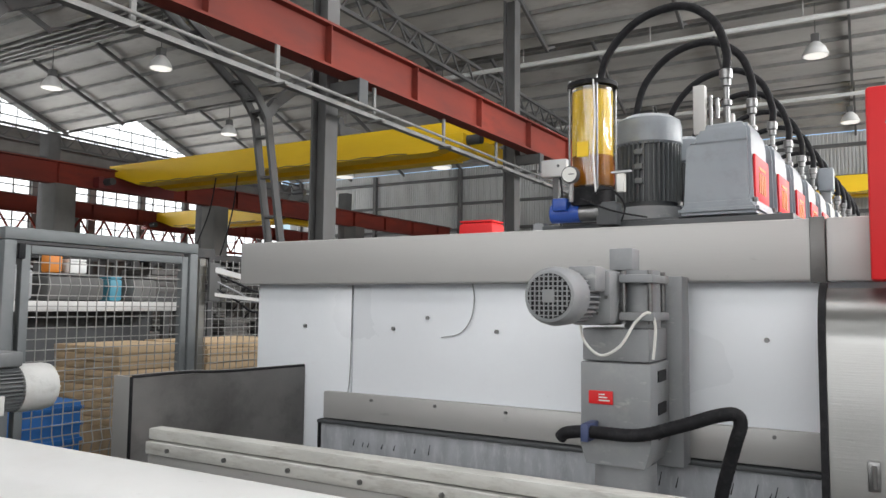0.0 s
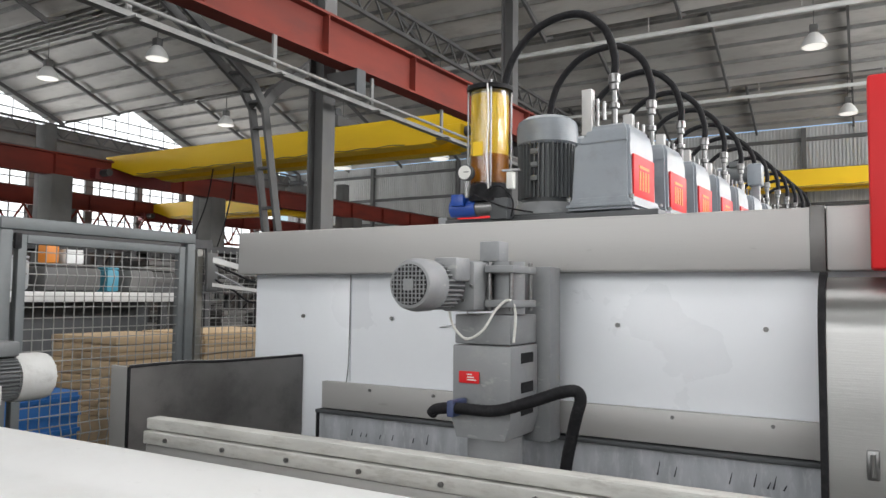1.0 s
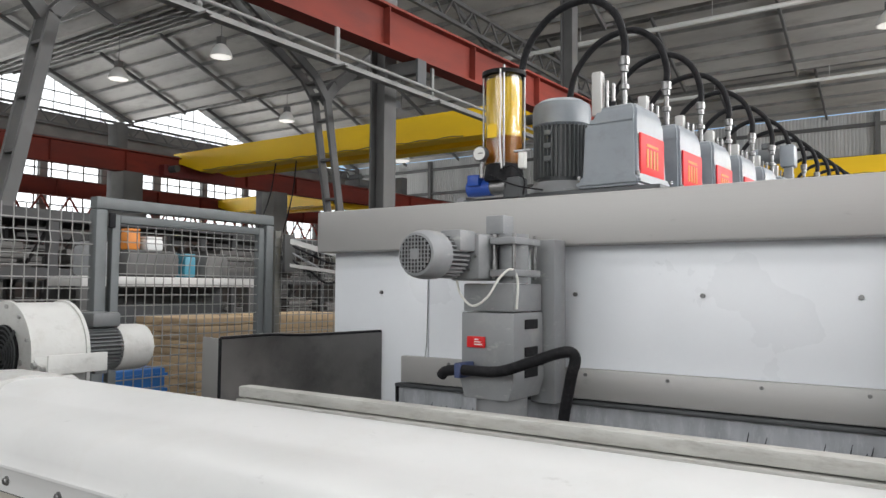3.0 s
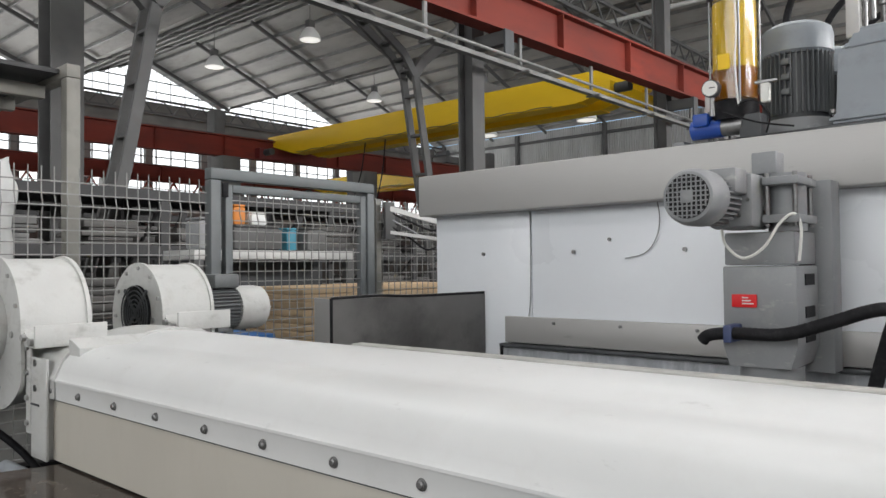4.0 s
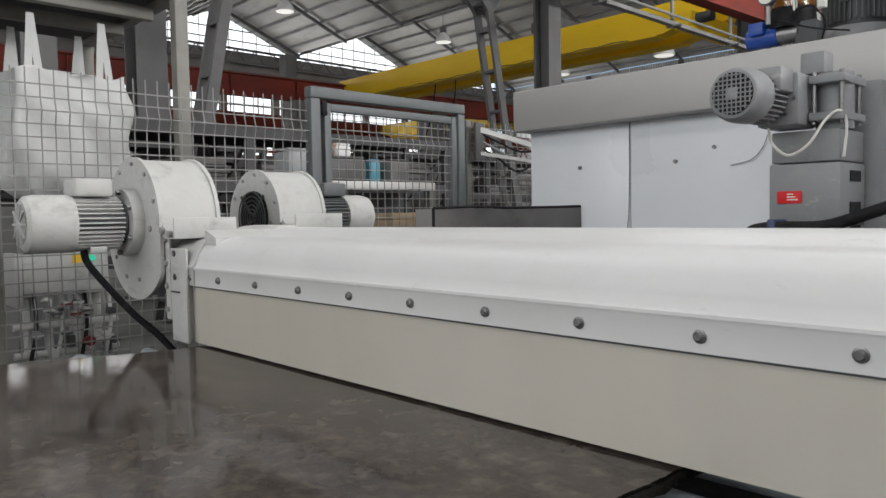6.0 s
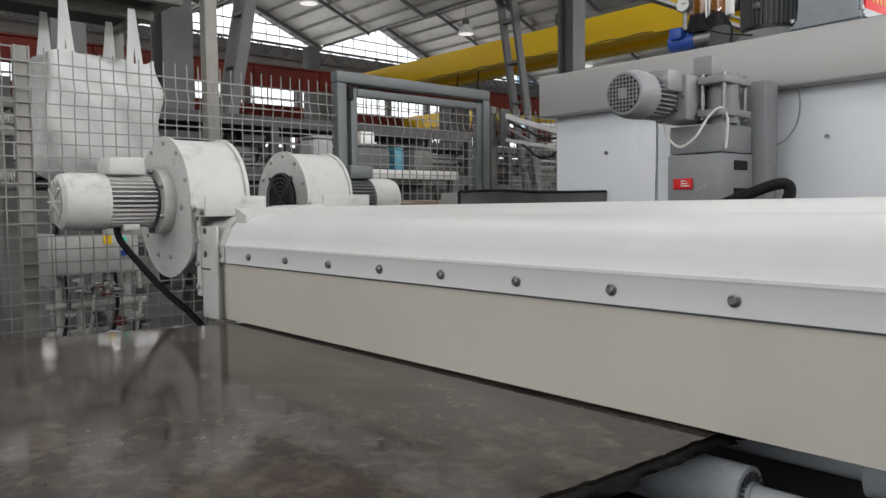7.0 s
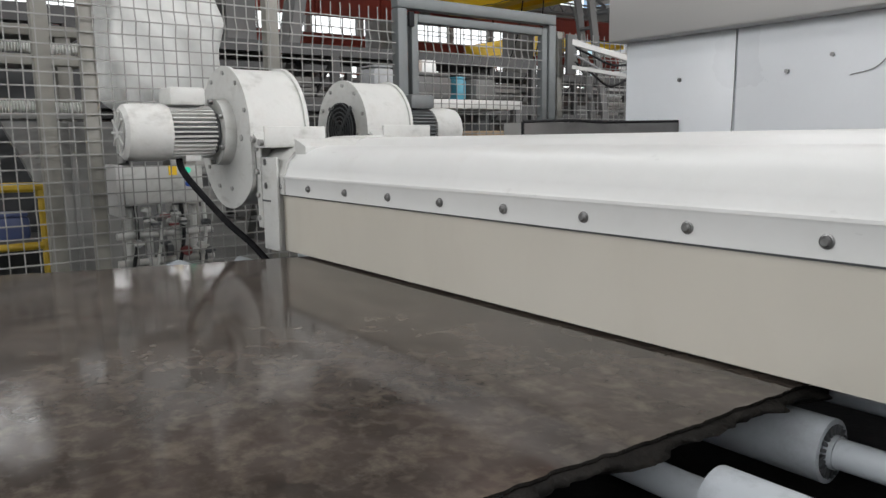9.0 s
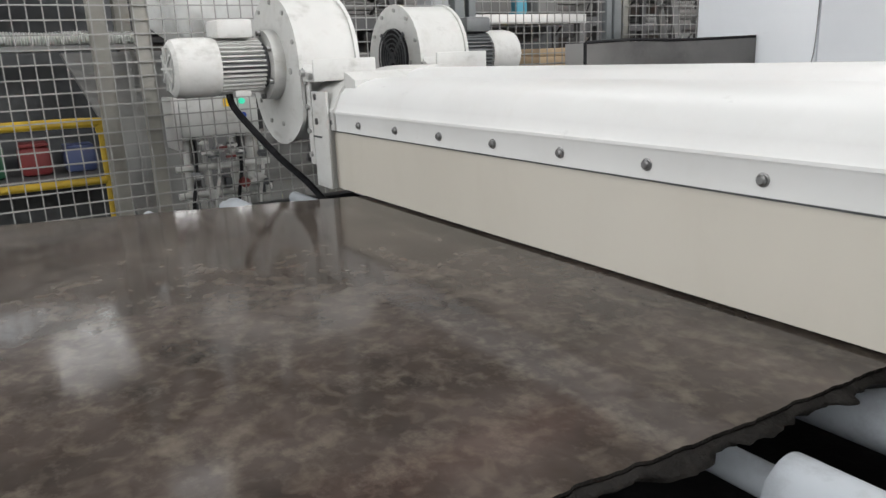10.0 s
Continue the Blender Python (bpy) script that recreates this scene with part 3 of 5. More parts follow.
def machine():
    t = thing("polishing_machine", "white and grey stone polishing machine with satin steel beam", "machine", (0, 0, 0))
    # body behind the panel
    part("body", bx(B(), -0.25, 2.9, 1.985, 9.0, 0.001, 1.70, 0.01), PANEL, t)
    for x0, x1 in ((-0.31, 0.262), (0.266, 2.9)):
        part("panel", bx(B(), x0, x1, 1.96, 1.984, 0.6, 1.703, 0.003), PANEL, t)
    for x in (-0.008, 0.487, 0.984, 1.48, 1.98):
        b = rod(B(), (x, 1.950, 1.511), (x, 1.959, 1.511), 0.0085)
        part("panel_bolt", b, BOLT, t)
    part("panel_bolt", rod(B(), (0.66, 1.950, 1.56), (0.66, 1.959, 1.56), 0.0075), BOLT, t)
    bm = sweep(B(), [(0.87, 1.957, 1.72), (0.885, 1.95, 1.64), (0.87, 1.95, 1.56), (0.82, 1.95, 1.5), (0.73, 1.955, 1.48)], 0.0022, 6)
    part("cable", bm, GREY, t)
    part("seam_wire", sweep(B(), [(0.262, 1.956, 1.70), (0.262, 1.955, 1.5), (0.258, 1.955, 1.3), (0.252, 1.95, 1.22)], 0.0018, 6), DARK, t)
    # beam
    part("beam_cover", bx(B(), -0.348, 2.16, 1.868, 2.05, 1.703, 1.903, 0.008, seg=3), SATIN, t, "satin steel beam cover")
    part("beam_clamp", bx(B(), 2.12, 2.165, 1.862, 2.055, 1.699, 1.907, 0.004), DARKSTEEL, t, "darker steel clamp strip")
    part("beam_end", bx(B(), 2.166, 2.34, 1.868, 2.05, 1.703, 1.903, 0.008), SATIN, t)
    # ledge and lower band
    part("ledge", bx(B(), 0.135, 2.14, 1.925, 1.958, 1.105, 1.222, 0.003), SATIN, t, "grey steel ledge strip")
    for x in (0.4, 0.72, 1.04, 1.36, 1.68, 2.0):
        part("ledge_bolt", rod(B(), (x, 1.918, 1.20), (x, 1.925, 1.20), 0.007, seg=8), BOLT, t)
    part("ledge_lip", bx(B(), 0.12, 2.14, 1.90, 1.955, 1.085, 1.1, 0.002), DARK, t, "dark rubber lip")
    part("splash_plate", bx(B(), 0.12, 2.14, 1.93, 1.957, 0.7, 1.08), SPLASH, t, "splashed pale lower plate")
    part("plate_edge", rod(B(), (0.115, 1.925, 0.8), (0.115, 1.925, 1.09), 0.008, seg=6), BLACK, t, "black rubber edge trim")
    rnd = random.Random(4)
    for k in range(14):
        x = 0.28 + rnd.random() * 0.45 if k < 7 else 1.5 + rnd.random() * 0.6
        part("bristle", rod(B(), (x, 1.92, 1.0), (x + 0.01, 1.915, 1.015 + rnd.random() * 0.035), 0.0025, 0.001, 6), BLACK, t)
    # side plate of the outlet
    plate = [(-0.18, 1.16), (-0.003, 1.955), (-0.012, 1.955), (-0.189, 1.16)]
    part("outlet_side_plate", extrude(B(), plate, 0.4, 1.325, "z"), DARKSTEEL, t, "stained dark steel side plate")
    part("plate_return", extrude(B(), [(-0.191, 1.16), (-0.185, 1.168), (-0.33, 1.2), (-0.33, 1.19)], 0.4, 1.325, "z"), SATIN, t, "plain steel end return")
    part("plate_rim", sweep(B(), [(-0.192, 1.17, 1.329), (-0.142, 1.39, 1.334), (-0.102, 1.57, 1.327), (-0.016, 1.95, 1.330)], 0.005, 6), SATIN, t, "bare steel rim")
    part("plate_edge", sweep(B(), [(-0.18, 1.16, 1.328), (-0.13, 1.38, 1.333), (-0.09, 1.56, 1.326), (-0.004, 1.95, 1.329)], 0.006, 6), BLACK, t, "black rubber edge trim")
    part("plate_edge", rod(B(), (-0.178, 1.155, 0.9), (-0.178, 1.155, 1.328), 0.007, seg=6), BLACK, t, "black rubber edge trim")
    # right hood
    bm = extrude(B(), [(1.62, 0.3), (1.62, 1.52), (1.635, 1.58), (1.67, 1.63), (1.73, 1.665), (1.80, 1.68), (1.865, 1.68), (1.865, 0.3)], 2.17, 3.3)
    part("end_hood", bm, STEEL, t, "brushed stainless end hood")
    bm = extrude(B(), [(1.605, 0.3), (1.605, 1.53), (1.62, 1.59), (1.66, 1.645), (1.725, 1.682), (1.80, 1.696), (1.86, 1.696), (1.86, 0.3)], 2.15, 2.169)
    part("hood_seal", bm, BLACK, t, "black rubber seal")
    la = part("latch", bx(B(), 2.262, 2.292, 1.602, 1.618, 1.13, 1.21, 0.003), BOLT, t, "steel toggle latch")
    part("latch_lever", rod(B(), (2.277, 1.596, 1.14), (2.277, 1.596, 1.20), 0.006, seg=8), STEEL, la)
    part("red_guard", bx(B(), 2.285, 3.2, 1.70, 1.86, 1.70, 2.26, 0.01), REDPANEL, t, "glossy red guard panel")
    for z in (1.95, 2.15):
        part("guard_bolt", rod(B(), (2.34, 1.69, z), (2.34, 1.70, z), 0.008, seg=8), BOLT, t)
    return t


machine()


def outlet_rail():
    t = thing("outlet_rail", "worn white painted steel rail across the outlet", "rail", (0, 1.1, 0))
    part("upper_bar", bx(B(), 0.0, 2.6, 0.0, 0.06, 1.12, 1.16, 0.006), WORN, t)
    part("lower_bar", bx(B(), 0.0, 2.6, -0.012, 0.05, 1.07, 1.115, 0.004), WORN, t)
    part("base", bx(B(), 0.0, 2.6, 0.0, 0.10, 0.5, 1.066, 0.004), SATIN, t)
    for k in range(9):
        part("bolt", rod(B(), (0.12 + 0.28 * k, -0.02, 1.092), (0.12 + 0.28 * k, -0.012, 1.092), 0.008, seg=8), BOLT, t)
    return t


outlet_rail()


# ---- moving carriage ----


def fins(bm, x, z, r, y0, y1, n, h, w=0.004):
    """Cooling fins round a motor that lies along y."""
    for k in range(n):
        a = 2 * math.pi * k / n
        c, s = math.cos(a), math.sin(a)
        bar(bm, (x + c * (r + h / 2), y0, z + s * (r + h / 2)), (x + c * (r + h / 2), y1, z + s * (r + h / 2)), w, h, (c, 0, s))
    return bm


def spindle():
    t = thing("front_spindle", "grey front spindle unit with geared motor and black hose", "spindle unit")
    bm = bx(B(), -0.085, 0.135, 1.52, 1.75, 1.245, 1.445, 0.006)
    part("column", bm, GREY, t)
    part("column_top", bx(B(), -0.08, 0.13, 1.525, 1.75, 1.449, 1.55, 0.006), GREY, t)
    bm = extrude(B(), [(-0.085, 1.2), (-0.085, 1.243), (0.135, 1.243), (0.135, 1.2), (0.115, 1.135), (-0.065, 1.135)], 1.515, 1.755, "y")
    part("column_foot", bm, GREY, t)
    part("quill", rod(B(), (0.025, 1.63, 0.93), (0.025, 1.63, 1.133), 0.095, seg=32), GREY, t)
    part("polishing_disc", rod(B(), (0.025, 1.63, 0.925), (0.025, 1.63, 0.96), 0.15, seg=32), DARK, t)
    part("slide", bx(B(), 0.075, 0.178, 1.76, 1.86, 1.1, 1.72, 0.006), GREY, t)
    # Thin black squares paint the shade of cutouts on the closed column side.
    for z in (1.21, 1.285, 1.385):
        part("cutout_shade", bx(B(), 0.1352, 0.138, 1.60, 1.70, z, z + 0.035), BLACK, t, "black square for the shade in a cutout")
    part("name_plate", bx(B(), -0.055, 0.02, 1.510, 1.519, 1.318, 1.358, 0.002), REDPANEL, t, "small red plate with white marks")
    bm = B()
    for k in range(3):
        bx(bm, -0.022, 0.012 - 0.008 * k, 1.507, 1.5095, 1.328 + 0.009 * k, 1.332 + 0.009 * k)
    tagged(part("plate_marks", bm, CREAM, t), kind="stuff")
    # geared motor along y
    x, z = -0.06, 1.645
    m = part("motor", rod(B(), (x, 1.29, z), (x, 1.44, z), 0.066, seg=28), DARK, t)
    tagged(part("finned_jacket", fins(B(), x, z, 0.065, 1.30, 1.41, 30, 0.014), GREY, m), kind="stuff")
    bm = B()
    mm = Matrix.Translation((x, 1.30, z)) @ Matrix.Rotation(radians(90), 4, "X")
    ring = [(0.083, 0.0), (0.084, 0.06), (0.080, 0.085), (0.072, 0.1), (0.066, 0.102)]
    turned(bm, [(0.076, 0.0), *ring], mm)
    part("fan_cover", bm, GREY, m)
    bm = B()
    for k in range(-4, 5):
        h = math.sqrt(max(0.062 ** 2 - (k * 0.0135) ** 2, 0))
        if h > 0.01:
            bar(bm, (x + k * 0.0135, 1.192, z - h), (x + k * 0.0135, 1.192, z + h), 0.0034, 0.004, (0, 1, 0))
            bar(bm, (x - h, 1.192, z + k * 0.0135), (x + h, 1.192, z + k * 0.0135), 0.0034, 0.004, (0, 1, 0))
    bx(bm, x - 0.018, x + 0.018, 1.190, 1.193, z - 0.018, z + 0.018)
    part("fan_grille", bm, GREY, m)
    # Black disc on the closed cover paints the shade behind the grille.
    part("fan_shade_disc", rod(B(), (x, 1.194, z), (x, 1.1975, z), 0.063, seg=28), BLACK, m, "black disc for the shade behind the grille")
    part("terminal_box", bx(B(), x + 0.0, x + 0.085, 1.34, 1.44, 1.66, 1.735, 0.008), GREY, m)
    g = part("gear_housing", bx(B(), -0.1, 0.04, 1.44, 1.62, 1.56, 1.73, 0.02), GREY, t)
    part("gear_flange", bx(B(), 0.045, 0.15, 1.50, 1.70, 1.575, 1.60, 0.004), GREY, g)
    part("gear_flange", bx(B(), 0.045, 0.15, 1.50, 1.70, 1.69, 1.715, 0.004), GREY, g)
    part("gear_core", rod(B(), (0.09, 1.6, 1.552), (0.09, 1.6, 1.73), 0.055, seg=20), GREY, g)
    for dx, dy in ((0.055, 1.52), (0.135, 1.52), (0.135, 1.68)):
        part("tie_bolt", rod(B(), (dx, dy, 1.565), (dx, dy, 1.728), 0.008, seg=8), BOLT, g)
    for k in range(6):
        a = radians(60 * k)
        part("gear_bolt", rod(B(), (-0.03 + 0.055 * math.cos(a), 1.436, 1.645 + 0.055 * math.sin(a)), (-0.03 + 0.055 * math.cos(a), 1.441, 1.645 + 0.055 * math.sin(a)), 0.006, seg=8), BOLT, g)
    part("gear_rib", bx(B(), -0.106, -0.1, 1.47, 1.6, 1.63, 1.66, 0.002), GREY, g)
    part("oil_plug", rod(B(), (0.041, 1.53, 1.62), (0.052, 1.53, 1.62), 0.01, seg=10), BOLT, g)
    part("cap", bx(B(), 0.0, 0.075, 1.55, 1.63, 1.731, 1.80, 0.005), GREY, t)
    part("cable", sweep(B(), [(-0.06, 1.45, 1.56), (-0.05, 1.46, 1.51), (0.0, 1.46, 1.47), (0.06, 1.46, 1.5), (0.1, 1.48, 1.57), (0.135, 1.5, 1.60), (0.15, 1.52, 1.56), (0.14, 1.53, 1.46)], 0.0045, 8), CREAM, t, "white loop of cable")
    part("hose", sweep(B(), [(-0.125, 1.45, 1.215), (-0.105, 1.445, 1.232), (-0.05, 1.44, 1.242), (0.0, 1.44, 1.243), (0.12, 1.44, 1.247), (0.24, 1.44, 1.285), (0.33, 1.45, 1.318), (0.378, 1.46, 1.325), (0.392, 1.465, 1.30), (0.375, 1.47, 1.24), (0.335, 1.5, 1.1), (0.33, 1.5, 1.03)], 0.0185, 12, 0.001), BLACK, t, "black ribbed rubber hose")
    part("hose_clip", bx(B(), -0.05, -0.025, 1.418, 1.515, 1.215, 1.268, 0.004), CLIPBLUE, t, "blue plastic hose clip")
    part("hose_end", bx(B(), 0.3, 0.36, 1.47, 1.53, 1.02, 1.07, 0.005), DARK, t)
    return t


def lubricator():
    t = thing("oil_lubricator", "amber oil reservoir with gauge and small blue motor", "oil reservoir")
    x, y = -0.235, 2.1
    part("oil", turned(B(), [(0.074, 0.0), (0.074, 0.12)], Matrix.Translation((x, y, 2.09))), OIL, t, "dark amber oil")
    part("oil_film", turned(B(), [(0.072, 0.0), (0.072, 0.26)], Matrix.Translation((x, y, 2.211))), FILM, t, "pale yellow oil film")
    sleeve = turned(B(), [(0.082, 0.0), (0.082, 0.40)], Matrix.Translation((x, y, 2.085)))
    part("sleeve", sleeve, GLASS, t, "clear acrylic sleeve").visible_shadow = False
    part("lid", turned(B(), [(0.1, 0.0), (0.1, 0.018), (0.06, 0.022)], Matrix.Translation((x, y, 2.488))), BLACK, t)
    part("base", turned(B(), [(0.09, 0.0), (0.085, 0.06), (0.08, 0.074)], Matrix.Translation((x, y, 2.01))), BLACK, t)
    for a in range(4):
        c, s = math.cos(a * math.pi / 2 + 0.5) * 0.092, math.sin(a * math.pi / 2 + 0.5) * 0.092
        part("tie_rod", rod(B(), (x + c, y + s, 2.07), (x + c, y + s, 2.52), 0.005, seg=8), BOLT, t)
    part("sticker", bx(B(), x - 0.035, x + 0.01, y - 0.087, y - 0.084, 2.2, 2.26), YELLOW, t, "yellow sticker")
    g = part("gauge", rod(B(), (x - 0.05, 1.995, 2.125), (x - 0.05, 1.97, 2.125), 0.034, seg=24), DARK, t)
    part("gauge_face", rod(B(), (x - 0.05, 1.969, 2.125), (x - 0.05, 1.966, 2.125), 0.029, seg=24), CREAM, g)
    part("gauge_needle", bx(B(), x - 0.052, x - 0.03, 1.963, 1.965, 2.124, 2.127), BLACK, g)
    part("gauge_stem", rod(B(), (x - 0.05, 1.99, 2.02), (x - 0.05, 1.99, 2.1), 0.01), BOLT, g)
    m = part("pump_motor", rod(B(), (-0.39, 2.06, 1.985), (-0.27, 2.06, 1.985), 0.038, seg=24), BLUEMOTOR, t, "small blue motor")
    part("pump_box", bx(B(), -0.37, -0.31, 2.0, 2.06, 1.99, 2.04, 0.006), BLUEMOTOR, m)
    part("pump", rod(B(), (-0.27, 2.06, 1.985), (-0.19, 2.06, 1.985), 0.035, seg=16), BOLT, t)
    part("valve_block", bx(B(), -0.2, -0.12, 2.03, 2.11, 1.93, 2.02, 0.006), DARK, t)
    for p in ([(-0.2, 2.0, 2.05), (-0.13, 1.99, 2.06), (-0.08, 2.0, 2.0), (-0.1, 2.03, 1.94)], [(-0.20, 2.005, 2.50), (-0.195, 2.004, 2.35), (-0.20, 2.002, 2.2), (-0.19, 2.0, 2.05)], [(-0.25, 1.99, 2.03), (-0.18, 1.985, 2.0), (-0.1, 1.99, 1.97), (0.0, 2.02, 1.95)]):
        part("oil_pipe", sweep(B(), p, 0.0035, 8), CREAM if p[0][2] > 2.4 else BLACK, t)
    v = part("brass_valve", bx(B(), -0.11, -0.08, 2.0, 2.03, 2.05, 2.12, 0.004), CREAM, t, "small pale valve")
    part("lever", bx(B(), -0.13, -0.05, 2.0, 2.015, 2.122, 2.13), BOLT, v)
    return t


def head():
    """One polishing head: cast gearbox, upright motor, pneumatic cylinder and hose."""
    t = thing("stone_polisher", "blue-grey cast polishing head with upright motor and red side panel", "polishing head", (0, 0, 0), "polishing heads on the bridge")
    # gearbox, tapered, front face at y 0
    bm = B()
    lv = [(0.0, 0.075, 0.37, -0.03, 0.36), (0.036, 0.075, 0.37, -0.03, 0.36), (0.041, 0.09, 0.345, 0.0, 0.33), (0.285, 0.10, 0.338, 0.01, 0.32), (0.295, 0.13, 0.338, 0.015, 0.315), (0.345, 0.14, 0.33, 0.03, 0.30), (0.366, 0.16, 0.31, 0.05, 0.28)]
    rings = [[bm.verts.new((a, b, z)) for a, b in ((x0, y0), (x1, y0), (x1, y1), (x0, y1))] for z, x0, x1, y0, y1 in lv]
    for p, q in zip(rings, rings[1:]):
        for i in range(4):
            bm.faces.new((p[i], p[(i + 1) % 4], q[(i + 1) % 4], q[i]))
    bm.faces.new(rings[0][::-1])
    bm.faces.new(rings[-1])
    bmesh.ops.bevel(bm, geom=list(bm.edges), offset=0.012, segments=2, affect="EDGES")
    g = part("gearbox", bm, GREYBLUE, t)
    for xx, yy in ((0.087, -0.018), (0.357, -0.018), (0.357, 0.348)):
        part("foot_bolt", rod(B(), (xx, yy, 0.04), (xx, yy, 0.055), 0.011, seg=8), BOLT, g)
    part("side_panel", bx(B(), 0.342, 0.352, 0.03, 0.29, 0.045, 0.228, 0.004), REDPANEL, t, "red side panel")
    bm = B()
    for k in range(4):
        bx(bm, 0.352, 0.354, 0.09 + k * 0.035, 0.108 + k * 0.035, 0.085, 0.165)
    bx(bm, 0.352, 0.354, 0.09, 0.215, 0.175, 0.187)
    tagged(part("panel_emblem", bm, ORANGE, t), kind="stuff")
    # motor
    c = Matrix.Translation((-0.1, 0.17, 0.0))
    m = part("motor", turned(B(), [(0.115, 0.06), (0.115, 0.33)], c), DARK, t)
    bm = B()
    for k in range(40):
        a = 2 * math.pi * k / 40
        p = Vector((-0.1 + 0.124 * math.cos(a), 0.17 + 0.124 * math.sin(a), 0))
        bar(bm, (p.x, p.y, 0.08), (p.x, p.y, 0.325), 0.004, 0.02, (math.cos(a), math.sin(a), 0))
    tagged(part("finned_jacket", bm, MOTORGREY, m), kind="stuff")
    part("motor_cowl", turned(B(), [(0.128, 0.32), (0.138, 0.33), (0.138, 0.40), (0.13, 0.43), (0.10, 0.45), (0.05, 0.455)], c), GREYBLUE, m, "blue-grey fan cowl")
    part("motor_flange", turned(B(), [(0.15, 0.0), (0.15, 0.03), (0.13, 0.06)], c), GREY, m)
    for zz in (0.15, 0.21, 0.27):
        part("boss", bx(B(), -0.115, -0.08, 0.028, 0.06, zz, zz + 0.025, 0.005), MOTORGREY, m)
    part("motor_mount", bx(B(), -0.26, 0.08, -0.02, 0.34, -0.03, 0.0, 0.006), DARK, t)
    # cylinder, fitting and hose
    cy = part("cylinder", bx(B(), 0.125, 0.17, 0.03, 0.07, 0.325, 0.52, 0.003), PURLIN, t, "aluminium pneumatic cylinder")
    part("cylinder_rod", rod(B(), (0.185, 0.06, 0.32), (0.185, 0.06, 0.48), 0.008, seg=8), BOLT, cy)
    part("cylinder_rod", rod(B(), (0.205, 0.08, 0.39), (0.205, 0.08, 0.47), 0.01, seg=8), BOLT, cy)
    f = part("fitting", turned(B(), [(0.013, 0.35), (0.013, 0.45), (0.022, 0.455), (0.022, 0.475), (0.012, 0.48), (0.012, 0.53), (0.02, 0.535), (0.02, 0.56), (0.026, 0.565), (0.026, 0.60), (0.018, 0.605)], Matrix.Translation((0.225, 0.15, 0.0)), 16), BOLT, t, "steel hose fitting")
    a = (0.225, 0.15)
    pts = [(a[0], a[1], 0.59), (a[0] + 0.003, a[1], 0.68), (a[0] - 0.05, a[1] + 0.005, 0.82), (a[0] - 0.18, a[1] + 0.01, 0.91), (a[0] - 0.36, a[1] + 0.01, 0.885), (a[0] - 0.49, a[1], 0.76), (a[0] - 0.54, a[1], 0.6), (a[0] - 0.55, a[1], 0.4), (a[0] - 0.55, a[1], 0.2)]
    part("hose", sweep(B(), pts, 0.017, 12, 0.001), BLACK, t, "black arched rubber hose")
    return t


def bridge():
    t = thing("carriage_bridge", "dark steel bridge carrying the row of polishing heads", "bridge")
    for name, a, mat in (("deck", (-0.45, 0.5, 2.08, 8.8, 1.905, 1.945, 0.004), DARK), ("side_rail", (-0.5, -0.452, 2.1, 8.8, 1.905, 1.96), GREY)):
        ob = part(name, bx(B(), *a), mat, t)
        ob.data.transform(Matrix.Translation((0, 2.2, 0)) @ Matrix.Rotation(radians(-3.8), 4, "Z") @ Matrix.Translation((0, -2.2, 0)))
    m = part("drive_motor", rod(B(), (0.27, 5.1, 2.53), (0.42, 5.1, 2.53), 0.06, seg=20), MOTORGREY, t, "small grey drive motor")
    part("drive_cowl", rod(B(), (0.21, 5.1, 2.53), (0.268, 5.1, 2.53), 0.064, seg=20), GREYBLUE, m)
    part("drive_gear", bx(B(), 0.42, 0.52, 5.03, 5.17, 2.44, 2.60, 0.012), GREYBLUE, m)
    part("drive_box", bx(B(), 0.29, 0.37, 5.06, 5.14, 2.585, 2.63, 0.006), MOTORGREY, m)
    part("drive_post", bx(B(), 0.44, 0.5, 5.07, 5.13, 1.946, 2.44, 0.006), GREY, t)
    return t


SPINDLE, LUBE, BRIDGE = spindle(), lubricator(), bridge()
HEADS = [head()]
HEADS += [copy_thing(HEADS[0], pose(0, 0, 0)) for k in range(12)]
HEAD_AT = [(0.033 * k, 2.22 + 0.50 * k, 1.968) for k in range(13)]

# ---- drying duct ----


